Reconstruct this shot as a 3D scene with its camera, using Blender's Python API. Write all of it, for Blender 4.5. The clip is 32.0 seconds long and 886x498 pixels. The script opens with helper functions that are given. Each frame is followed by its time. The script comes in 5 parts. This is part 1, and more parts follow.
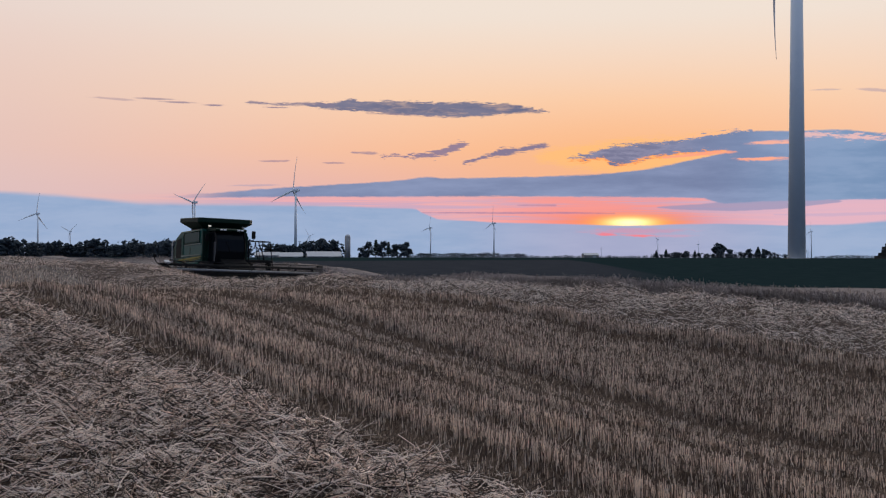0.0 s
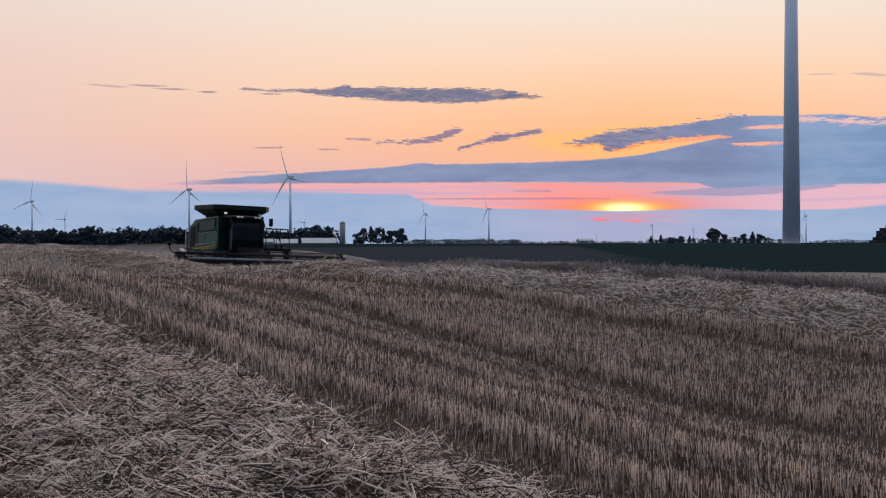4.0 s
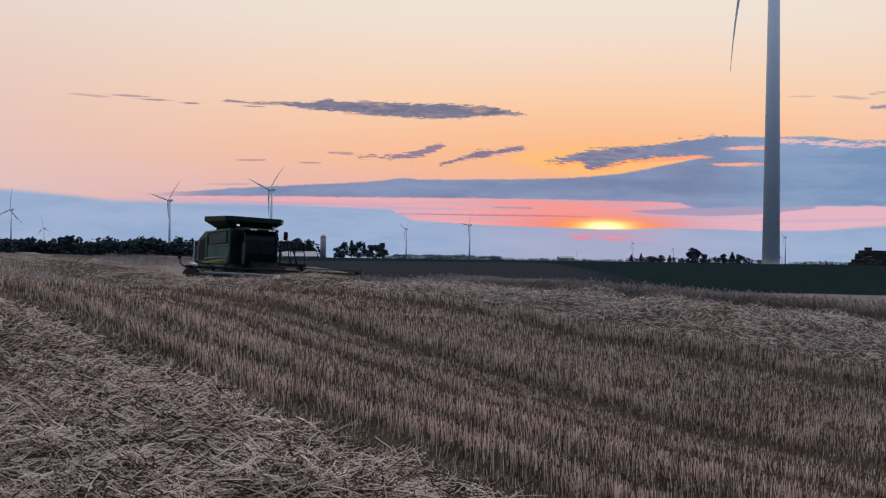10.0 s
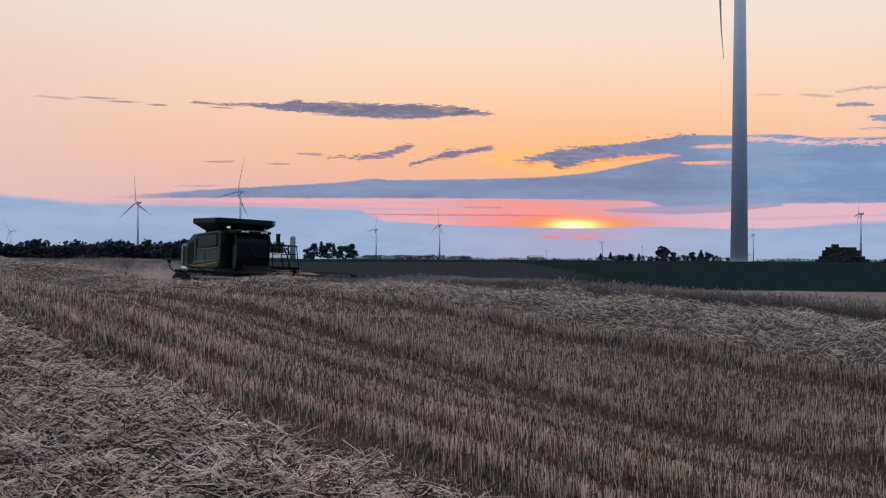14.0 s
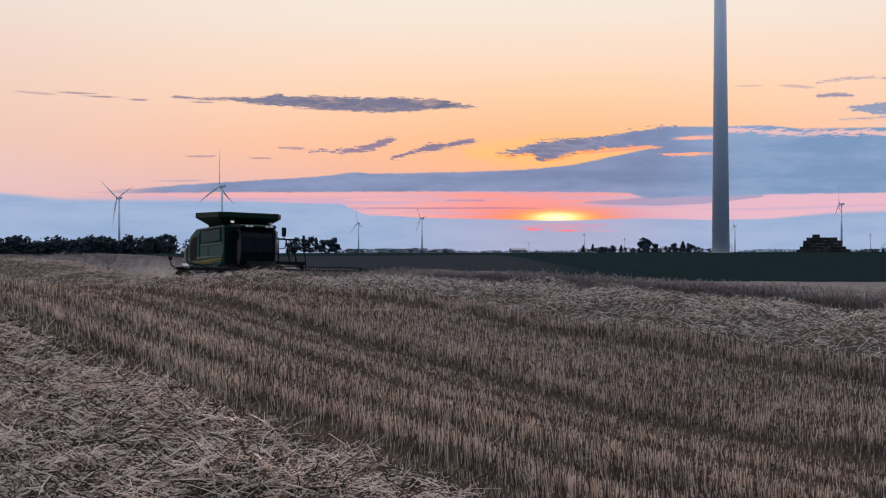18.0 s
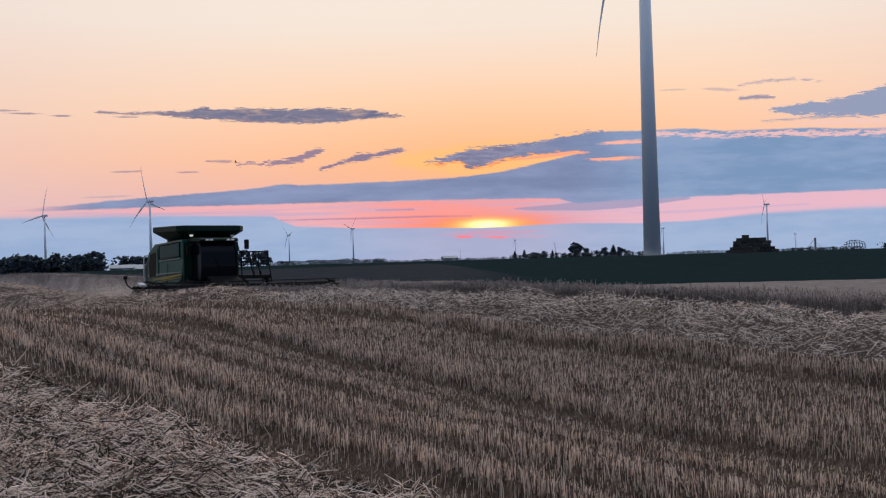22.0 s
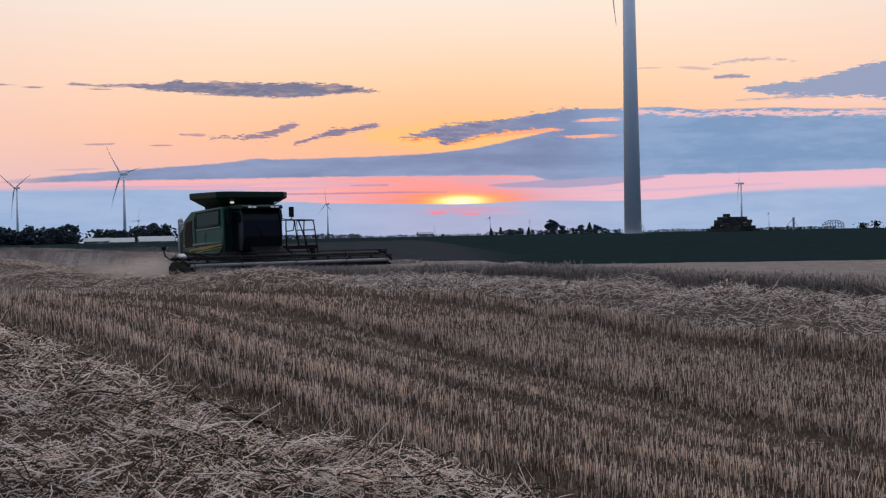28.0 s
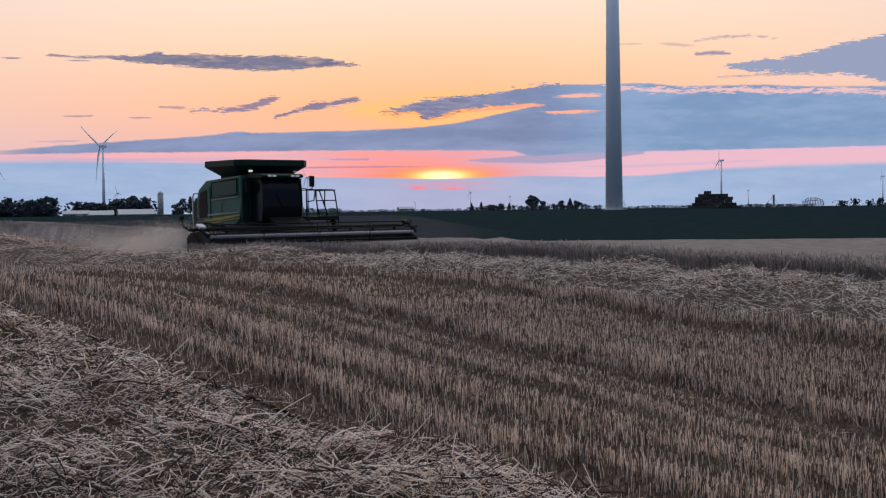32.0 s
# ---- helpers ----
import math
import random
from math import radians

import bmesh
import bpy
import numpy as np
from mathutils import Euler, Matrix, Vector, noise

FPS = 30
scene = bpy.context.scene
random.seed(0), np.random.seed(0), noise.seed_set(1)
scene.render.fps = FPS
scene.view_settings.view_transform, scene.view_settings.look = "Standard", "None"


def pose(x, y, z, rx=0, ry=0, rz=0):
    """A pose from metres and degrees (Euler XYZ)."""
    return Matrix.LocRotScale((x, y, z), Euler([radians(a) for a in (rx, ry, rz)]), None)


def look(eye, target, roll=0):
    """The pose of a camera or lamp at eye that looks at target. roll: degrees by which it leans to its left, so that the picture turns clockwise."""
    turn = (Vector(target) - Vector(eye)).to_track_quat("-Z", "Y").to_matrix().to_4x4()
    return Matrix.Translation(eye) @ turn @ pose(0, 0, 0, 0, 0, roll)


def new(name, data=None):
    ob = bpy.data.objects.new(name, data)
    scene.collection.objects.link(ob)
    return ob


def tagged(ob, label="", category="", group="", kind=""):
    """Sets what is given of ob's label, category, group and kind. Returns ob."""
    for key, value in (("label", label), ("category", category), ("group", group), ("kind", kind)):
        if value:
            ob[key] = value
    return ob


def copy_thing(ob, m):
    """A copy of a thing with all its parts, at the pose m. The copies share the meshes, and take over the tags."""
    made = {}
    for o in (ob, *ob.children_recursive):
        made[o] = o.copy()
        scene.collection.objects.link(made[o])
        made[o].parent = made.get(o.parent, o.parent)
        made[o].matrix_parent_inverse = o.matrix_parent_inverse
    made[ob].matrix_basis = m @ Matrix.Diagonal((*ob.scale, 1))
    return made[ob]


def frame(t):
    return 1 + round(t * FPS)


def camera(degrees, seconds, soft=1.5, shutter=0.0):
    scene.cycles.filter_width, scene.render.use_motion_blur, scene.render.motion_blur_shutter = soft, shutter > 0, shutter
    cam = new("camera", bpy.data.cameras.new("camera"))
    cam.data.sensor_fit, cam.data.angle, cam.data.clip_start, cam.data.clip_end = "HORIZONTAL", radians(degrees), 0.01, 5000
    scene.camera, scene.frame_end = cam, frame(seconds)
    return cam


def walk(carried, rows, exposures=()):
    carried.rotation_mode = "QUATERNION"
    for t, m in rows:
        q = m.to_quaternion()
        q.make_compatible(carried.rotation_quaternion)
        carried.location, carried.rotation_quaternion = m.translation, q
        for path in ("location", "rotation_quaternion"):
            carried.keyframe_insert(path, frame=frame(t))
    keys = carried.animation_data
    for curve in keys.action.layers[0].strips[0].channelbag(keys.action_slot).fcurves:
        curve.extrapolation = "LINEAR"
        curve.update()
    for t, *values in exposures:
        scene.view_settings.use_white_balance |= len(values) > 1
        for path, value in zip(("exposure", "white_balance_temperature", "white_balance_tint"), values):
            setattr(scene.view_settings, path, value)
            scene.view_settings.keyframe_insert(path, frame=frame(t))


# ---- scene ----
cam = camera(37.58, 32.0, soft=1.2)
# seconds, place in metres, heading (left positive), pitch and lean in degrees
PATH = [
    (0.0, 0.000, 0.000, 1.536, -0.00, 0.22, 0.07),
    (0.5, 0.004, 0.009, 1.537, 0.02, -0.08, -0.01),
    (1.0, 0.015, -0.000, 1.529, -0.04, -0.26, -0.09),
    (1.5, 0.020, 0.004, 1.529, -0.17, -0.33, -0.09),
    (2.0, 0.013, 0.019, 1.534, -0.27, -0.31, -0.01),
    (2.5, 0.004, 0.027, 1.532, -0.30, -0.23, 0.02),
    (3.0, 0.012, 0.011, 1.535, -0.17, -0.16, 0.01),
    (3.5, 0.005, 0.005, 1.535, -0.18, -0.16, -0.06),
    (5.5, -0.009, 0.038, 1.536, -0.13, -1.65, -0.51),
    (6.0, 0.051, -0.012, 1.526, 0.51, -1.61, -0.09),
    (6.5, 0.099, -0.052, 1.513, 1.06, -1.27, 0.35),
    (7.0, 0.098, -0.070, 1.535, 1.18, -0.74, 0.60),
    (7.5, 0.041, -0.010, 1.540, 0.82, -0.12, 0.46),
    (8.0, -0.011, 0.083, 1.542, 0.05, 0.44, 0.27),
    (8.5, -0.029, 0.098, 1.540, -0.62, 0.71, 0.28),
    (9.0, -0.033, 0.098, 1.540, -1.03, 0.69, 0.49),
    (9.5, -0.029, 0.091, 1.540, -1.10, 0.50, 0.74),
    (10.0, -0.025, 0.104, 1.530, -1.07, 0.29, 0.78),
    (10.5, -0.018, 0.105, 1.537, -1.10, 0.16, 0.68),
    (11.0, -0.019, 0.104, 1.538, -1.26, 0.18, 0.56),
    (11.5, -0.019, 0.115, 1.534, -1.48, 0.21, 0.44),
    (12.0, -0.012, 0.113, 1.539, -1.68, 0.21, 0.39),
    (12.5, -0.005, 0.112, 1.534, -1.91, 0.15, 0.30),
    (13.0, 0.001, 0.121, 1.534, -2.17, 0.14, 0.23),
    (13.5, 0.001, 0.120, 1.534, -2.35, 0.21, 0.25),
    (14.0, 0.001, 0.102, 1.539, -2.39, 0.31, 0.29),
    (14.5, -0.006, 0.101, 1.537, -2.41, 0.44, 0.26),
    (16.5, -0.002, 0.114, 1.522, -2.84, 0.16, -0.36),
    (17.0, -0.008, 0.115, 1.528, -2.95, 0.11, -0.40),
    (17.5, -0.007, 0.101, 1.529, -2.99, 0.12, -0.29),
    (18.0, -0.015, 0.098, 1.538, -3.16, 0.01, -0.14),
    (18.5, -0.039, 0.123, 1.543, -3.51, -0.38, -0.08),
    (19.0, -0.077, 0.180, 1.541, -4.03, -0.77, -0.19),
    (19.5, -0.082, 0.227, 1.550, -4.54, -1.04, -0.39),
    (20.0, -0.094, 0.355, 1.547, -4.92, -1.02, -0.61),
    (20.5, -0.154, 0.521, 1.552, -5.36, -0.72, -0.87),
    (21.0, -0.315, 0.620, 1.537, -5.88, -0.43, -1.18),
    (21.5, -0.523, 0.793, 1.570, -6.27, -0.03, -1.42),
    (22.0, -0.642, 0.914, 1.583, -6.19, 0.36, -1.65),
    (22.5, -0.750, 1.112, 1.571, -5.73, 0.77, -1.57),
    (23.0, -0.857, 1.304, 1.573, -5.26, 0.87, -1.33),
    (23.5, -1.029, 1.530, 1.624, -4.97, 0.71, -1.09),
    (24.0, -1.115, 1.750, 1.616, -4.98, 0.49, -0.92),
    (24.5, -1.134, 2.060, 1.620, -5.07, 0.31, -0.72),
    (25.0, -1.284, 2.415, 1.598, -5.29, 0.18, -0.61),
    (25.5, -1.419, 2.716, 1.597, -5.63, -0.01, -0.51),
    (27.5, -2.216, 2.983, 1.723, -7.42, -0.89, -1.13),
    (28.0, -2.363, 3.195, 1.737, -7.31, -0.72, -1.14),
    (28.5, -2.522, 3.336, 1.764, -7.16, -0.54, -1.19),
    (29.0, -2.686, 3.459, 1.801, -6.97, -0.57, -1.25),
    (29.5, -2.737, 3.483, 1.810, -6.83, -0.77, -1.16),
    (30.0, -2.715, 3.462, 1.817, -6.77, -1.07, -0.90),
    (30.5, -2.711, 3.478, 1.814, -6.79, -1.30, -0.53),
    (31.0, -2.704, 3.480, 1.818, -6.88, -1.49, -0.38),
    (31.5, -2.692, 3.484, 1.813, -7.32, -1.67, -0.52),
    (32.0, -2.679, 3.475, 1.815, -8.17, -1.84, -0.75),
]
walk(cam, [(t, Matrix.Translation((x, y, z)) @ pose(0, 0, 0, 90 + pitch, 0, yaw) @ pose(0, 0, 0, 0, 0, lean))
           for t, x, y, z, yaw, pitch, lean in PATH],
     [(0, 0.04), (1, 0.10), (3, 0.11), (7, 0.12), (9, 0.03), (13, 0.05), (19, 0.14), (22, 0.12), (23, 0.02), (24, 0.08), (25, 0.09), (28, 0.19), (29, 0.12), (30, 0.15), (31, 0.21), (32, 0.19)])

# ---------------------------------------------------------------- world, sun, exposure
SUN_AZ, SUN_EL = 8.15, 1.5          # degrees right of the y axis, degrees up


class Nodes:
    """Small builder for arithmetic in a node tree."""

    def __init__(self, tree):
        self.tree, self.nodes, self.links = tree, tree.nodes, tree.links

    def put(self, socket, value):
        if hasattr(value, "is_output"):
            self.links.new(value, socket)
        else:
            socket.default_value = value

    def math(self, op, a, b=0.0, c=0.0, clamp=False):
        n = self.nodes.new("ShaderNodeMath")
        n.operation, n.use_clamp = op, clamp
        for s, v in zip(n.inputs, (a, b, c)):
            self.put(s, v)
        return n.outputs[0]

    def step(self, x, lo, hi):
        n = self.nodes.new("ShaderNodeMapRange")
        n.interpolation_type = "SMOOTHSTEP"
        self.put(n.inputs["Value"], x)
        self.put(n.inputs["From Min"], lo)
        self.put(n.inputs["From Max"], hi)
        return n.outputs[0]

    def ramp(self, x, stops, interpolation="LINEAR"):
        n = self.nodes.new("ShaderNodeValToRGB")
        n.color_ramp.interpolation = interpolation
        while len(n.color_ramp.elements) < len(stops):
            n.color_ramp.elements.new(0.5)
        for e, (p, c) in zip(n.color_ramp.elements, stops):
            e.position = p
            e.color = (c, c, c, 1) if isinstance(c, (int, float)) else (*c, 1)
        self.put(n.inputs[0], x)
        return n.outputs[0]

    def mix(self, f, a, b, blend="MIX"):
        n = self.nodes.new("ShaderNodeMix")
        n.data_type, n.blend_type = "RGBA", blend
        self.put(n.inputs[0], f)
        self.put(n.inputs[6], a if hasattr(a, "is_output") else (*a, 1))
        self.put(n.inputs[7], b if hasattr(b, "is_output") else (*b, 1))
        return n.outputs[2]

    def xyz(self, x, y, z):
        n = self.nodes.new("ShaderNodeCombineXYZ")
        for s, v in zip(n.inputs, (x, y, z)):
            self.put(s, v)
        return n.outputs[0]

    def noise(self, vector, scale, detail=4.0, rough=0.55, distortion=0.0):
        n = self.nodes.new("ShaderNodeTexNoise")
        if vector is not None:
            self.links.new(vector, n.inputs["Vector"])
        n.inputs["Scale"].default_value, n.inputs["Detail"].default_value = scale, detail
        n.inputs["Roughness"].default_value, n.inputs["Distortion"].default_value = rough, distortion
        return n.outputs[0]


def srgb(r, g, b):
    """A linear colour from 8-bit display values."""
    return tuple(((v / 255 + 0.055) / 1.055) ** 2.4 if v > 10 else v / 255 / 12.92 for v in (r, g, b))


def make_world():
    world = bpy.data.worlds.new("evening_sky")
    scene.world = world
    world.use_nodes = True
    k = Nodes(world.node_tree)
    k.nodes.clear()
    coord = k.nodes.new("ShaderNodeTexCoord")
    sep = k.nodes.new("ShaderNodeSeparateXYZ")
    k.links.new(coord.outputs["Generated"], sep.inputs[0])
    x, y, z = sep.outputs
    deg = 180 / math.pi
    az = k.math("MULTIPLY", k.math("ARCTAN2", x, y), deg)
    el = k.math("MULTIPLY", k.math("ARCSINE", z), deg)

    # wisps: the same noise pushes every cloud's outline about, stretched along the horizon
    soft = k.noise(k.xyz(k.math("MULTIPLY", az, 0.22), k.math("MULTIPLY", el, 1.1), 3.0), 1.0, 6.0, 0.62)
    fine = k.noise(k.xyz(k.math("MULTIPLY", az, 1.0), k.math("MULTIPLY", el, 4.6), 9.0), 1.0, 7.0, 0.66, 0.4)
    long_wave = k.noise(k.xyz(k.math("MULTIPLY", az, 0.09), k.math("MULTIPLY", el, 0.35), 5.0), 1.0, 3.0)
    rag = k.noise(k.xyz(k.math("MULTIPLY", az, 1.25), k.math("MULTIPLY", el, 8.0), 4.0), 1.0, 4.0, 0.58, 1.4)
    push = k.math("ADD", k.math("MULTIPLY", k.math("SUBTRACT", soft, 0.5), 0.9), k.math("MULTIPLY", k.math("SUBTRACT", fine, 0.5), 0.9))

    # clear sky: from the warm horizon glow up to the pale evening height
    u = k.math("DIVIDE", el, 90.0)
    clear = k.ramp(u, [(0.0, srgb(214, 168, 178)), (0.030, srgb(228, 178, 172)), (0.05, srgb(245, 190, 158)), (0.075, srgb(247, 207, 176)),
                       (0.115, srgb(238, 223, 210)), (0.22, srgb(240, 228, 218)), (0.45, (0.60, 0.57, 0.54)), (1.0, (0.52, 0.53, 0.57))])
    # paler and pinker away from the sun
    side = k.step(k.math("ABSOLUTE", k.math("SUBTRACT", az, SUN_AZ)), 6.0, 34.0)
    low = k.math("SUBTRACT", 1.0, k.step(el, 3.0, 20.0))
    clear = k.mix(k.math("MULTIPLY", side, k.math("MULTIPLY", low, 0.85)), clear, srgb(220, 195, 194))
    # warm heart above the sun
    dx = k.math("DIVIDE", k.math("SUBTRACT", az, SUN_AZ), 9.0)
    dy = k.math("DIVIDE", k.math("SUBTRACT", el, 3.4), 3.2)
    glow = k.math("POWER", 2.718, k.math("MULTIPLY", -1.0, k.math("ADD", k.math("MULTIPLY", dx, dx), k.math("MULTIPLY", dy, dy))))
    clear = k.mix(k.math("MULTIPLY", glow, 0.5), clear, srgb(255, 178, 98))
    # behind the viewer the dusk is bluer
    back = k.math("MULTIPLY", k.step(k.math("ABSOLUTE", az), 40.0, 125.0), k.math("SUBTRACT", 1.0, k.step(el, 30.0, 75.0)))
    clear = k.mix(k.math("MULTIPLY", back, 0.94), clear, srgb(85, 111, 157))
    sky = k.nodes.new("ShaderNodeTexSky")
    sky.sky_type, sky.sun_disc = "NISHITA", False
    sky.sun_elevation, sky.sun_rotation = radians(SUN_EL), radians(SUN_AZ)
    clear = k.mix(k.math("MULTIPLY", k.step(el, 14.0, 45.0), 0.35), clear, sky.outputs[0], "ADD")

    colour = clear

    a01 = k.math("DIVIDE", k.math("ADD", az, 30.0), 60.0)
    shred = k.noise(k.xyz(k.math("MULTIPLY", az, 2.6), k.math("MULTIPLY", el, 15.0), 6.0), 1.0, 4.0, 0.6, 0.8)
    wisp = k.math("ADD", k.math("MULTIPLY", k.math("SUBTRACT", fine, 0.5), 0.8), k.math("MULTIPLY", k.math("SUBTRACT", rag, 0.5), 0.9))
    wisp = k.math("ADD", wisp, k.math("MULTIPLY", k.math("SUBTRACT", shred, 0.5), 0.9))

    def edge(stops, shift=0.0):
        """A height in degrees over the azimuth."""
        return k.math("MULTIPLY", k.ramp(a01, [((a + 30.0) / 60.0, (e + shift) / 10.0) for a, e in stops]), 10.0)

    def cloud(top, bottom, soft_edge=0.05, torn=0.2, shift=0.0, open_ends=False):
        """A cloud between two lines over the azimuth, with torn edges; closed at its ends."""
        if not open_ends:
            (a0, t0), (b0, u0), (a1, t1), (b1, u1) = top[0], bottom[0], top[-1], bottom[-1]
            top = [(a0 - 0.5, 0.5 * (t0 + u0) - 0.25)] + top + [(a1 + 0.5, 0.5 * (t1 + u1) - 0.25)]
            bottom = [(b0 - 0.5, 0.5 * (t0 + u0) + 0.25)] + bottom + [(b1 + 0.5, 0.5 * (t1 + u1) + 0.25)]
        e1 = k.math("ADD", el, k.math("MULTIPLY", wisp, torn))
        e2 = k.math("SUBTRACT", el, k.math("MULTIPLY", wisp, torn * 0.8))
        over = k.math("SUBTRACT", 1.0, k.step(k.math("SUBTRACT", e1, edge(top, shift)), -soft_edge, soft_edge))
        return k.math("MULTIPLY", over, k.step(k.math("SUBTRACT", e2, edge(bottom, shift)), -soft_edge, soft_edge))

    def blot(ca, ce, wa, we, tilt, edge_w=0.45, amount=1.0):
        da = k.math("SUBTRACT", az, ca)
        de = k.math("SUBTRACT", k.math("SUBTRACT", el, ce), k.math("MULTIPLY", da, tilt))
        r = k.math("ADD", k.math("POWER", k.math("ABSOLUTE", k.math("DIVIDE", da, wa)), 2.0), k.math("POWER", k.math("ABSOLUTE", k.math("DIVIDE", de, we)), 2.0))
        r = k.math("SQRT", r)
        r = k.math("SUBTRACT", k.math("SUBTRACT", r, k.math("MULTIPLY", push, 1.5)), k.math("MULTIPLY", k.math("SUBTRACT", rag, 0.5), 2.2))
        return k.math("MULTIPLY", k.math("SUBTRACT", 1.0, k.step(r, 1.0 - edge_w, 1.0 + edge_w)), amount)

    # the pink slot of lit sky between the low haze and the cloud bank
    streak = k.noise(k.xyz(k.math("MULTIPLY", az, 0.13), k.math("MULTIPLY", el, 5.6), 1.0), 1.0, 5.0, 0.6)
    pink_zone = k.math("MULTIPLY", k.step(el, 0.9, 1.25), k.math("SUBTRACT", 1.0, k.step(el, 2.42, 2.72)))
    pink_zone = k.math("MULTIPLY", pink_zone, k.math("ADD", 0.10, k.math("MULTIPLY", k.step(az, -15.0, -6.0), 0.90)))
    pink = k.mix(k.step(streak, 0.42, 0.62), srgb(236, 172, 174), srgb(204, 168, 190))
    pink = k.mix(k.math("MULTIPLY", k.step(az, 9.5, 16.0), 0.85), pink, srgb(224, 180, 196))
    near = k.math("SUBTRACT", k.math("SUBTRACT", 1.0, k.math("MULTIPLY", k.step(streak, 0.48, 0.62), 0.6)), k.step(k.math("ABSOLUTE", k.math("SUBTRACT", az, SUN_AZ - 1.2)), 1.5, 7.0))
    pink = k.mix(k.math("MULTIPLY", near, 0.55), pink, srgb(252, 136, 118))
    colour = k.mix(pink_zone, colour, pink)
    # thin violet bars across the slot
    for top, bottom, c, am in (([(-1.0, 1.84), (2.4, 1.84), (5.3, 1.85), (7.5, 1.80)], [(-1.0, 1.80), (2.4, 1.77), (5.3, 1.77), (7.5, 1.76)], (160, 128, 164), 0.8),
                               ([(3.3, 2.17), (5.0, 2.18)], [(3.3, 2.12), (5.0, 2.10)], (150, 130, 166), 0.6),
                               ([(9.3, 2.06), (11.0, 2.16), (12.5, 2.30), (15.6, 2.36), (17.0, 2.3)], [(9.3, 2.02), (10.2, 1.93), (12.6, 1.86), (14.4, 1.92), (17.0, 2.2)], (150, 150, 184), 0.8),
                               ([(14.2, 1.72), (16.5, 1.74), (22.0, 1.86)], [(14.2, 1.68), (16.5, 1.60), (22.0, 1.78)], (190, 170, 200), 0.5)):
        colour = k.mix(k.math("MULTIPLY", cloud(top, bottom, 0.035, 0.05), am), colour, srgb(*c))
    # golden light round the shoulder of the bank
    gold = cloud([(4.2, 4.45), (5.5, 4.65), (8.0, 4.95), (10.0, 5.05), (12.5, 5.2)], [(4.2, 4.1), (5.5, 3.8), (8.0, 3.5), (10.0, 3.8), (12.5, 4.3)], 0.22, 0.7)
    colour = k.mix(k.math("MULTIPLY", gold, 0.6), colour, srgb(255, 192, 112))

    # the long cloud bank
    bank = cloud([(-12.6, 2.42), (-10.7, 2.58), (-7.1, 2.88), (-4.7, 3.04), (-2.2, 3.20), (-1.0, 3.37), (-0.6, 3.40), (0.0, 3.32), (2.4, 3.36), (5.3, 3.43), (7.2, 3.50), (9.0, 3.70), (9.8, 3.86), (11.2, 4.15),
                  (12.3, 4.38), (12.8, 5.26), (14.5, 5.25), (17.3, 5.24), (18.5, 5.06), (22.0, 5.03), (24.3, 4.86), (27.0, 4.79), (44.0, 4.6)],
                 [(-12.6, 2.38), (-7.1, 2.49), (2.4, 2.55), (10.2, 2.47), (11.4, 2.40), (12.1, 2.18), (13.8, 2.26), (17.4, 2.31), (27.0, 2.32), (44.0, 2.2)], 0.045, 0.10, 0.0, True)
    bank = k.math("MULTIPLY", bank, k.step(az, -12.4, -8.5))
    bank_colour = k.mix(k.step(k.math("ADD", k.math("MULTIPLY", long_wave, 0.5), k.math("MULTIPLY", soft, 0.5)), 0.38, 0.62), srgb(118, 130, 164), srgb(140, 152, 186))
    bank_colour = k.mix(k.step(az, 11.0, 17.0), bank_colour, k.mix(k.step(soft, 0.38, 0.62), srgb(120, 146, 182), srgb(136, 158, 192)))
    colour = k.mix(bank, colour, bank_colour)
    # its shoulder, torn and lit from below
    s_top = [(5.5, 4.26), (6.0, 4.30), (6.5, 4.42), (7.0, 4.62), (7.7, 4.72), (9.0, 4.86), (10.2, 4.92), (11.4, 5.12), (12.6, 5.30), (13.4, 5.28)]
    s_low = [(5.5, 4.18), (6.0, 4.12), (7.0, 4.24), (7.4, 3.92), (8.0, 3.95), (8.5, 4.04), (9.2, 4.28), (10.7, 4.40), (12.1, 4.52), (12.7, 4.30), (13.4, 4.0)]
    colour = k.mix(k.math("MULTIPLY", cloud(s_top, s_low, 0.06, 0.62, -0.09), k.math("SUBTRACT", 1.0, k.step(az, 12.0, 12.6))), colour, srgb(255, 160, 92))
    colour = k.mix(cloud(s_top, s_low, 0.05, 0.62), colour, k.mix(k.step(az, 8.5, 12.2), k.mix(k.step(fine, 0.40, 0.62), srgb(120, 120, 148), srgb(144, 142, 168)), bank_colour))
    colour = k.mix(cloud([(9.6, 4.22), (10.8, 4.36), (12.2, 4.46), (12.8, 4.42)], [(9.6, 4.16), (10.8, 4.22), (12.2, 4.34), (12.8, 4.38)], 0.04, 0.14), colour, srgb(252, 164, 132))
    for ca, ce, wa, we, tilt, c in ((13.75, 4.07, 0.95, 0.075, 0.0, (252, 170, 142)), (14.1, 4.77, 0.95, 0.07, 0.03, (244, 176, 158)), (11.5, 5.16, 1.0, 0.05, 0.16, (255, 190, 140))):
        colour = k.mix(blot(ca, ce, wa, we, tilt), colour, srgb(*c))
    lit = [(15.4, 5.20), (17.3, 5.02), (18.7, 4.95), (20.4, 4.96), (22.0, 4.88), (24.1, 4.78), (25.5, 4.74), (27.0, 4.56), (34.0, 4.3)]
    colour = k.mix(k.math("MULTIPLY", cloud(lit, [(a, e - 0.17) for a, e in lit], 0.07, 0.62), 0.85), colour, srgb(240, 190, 184))
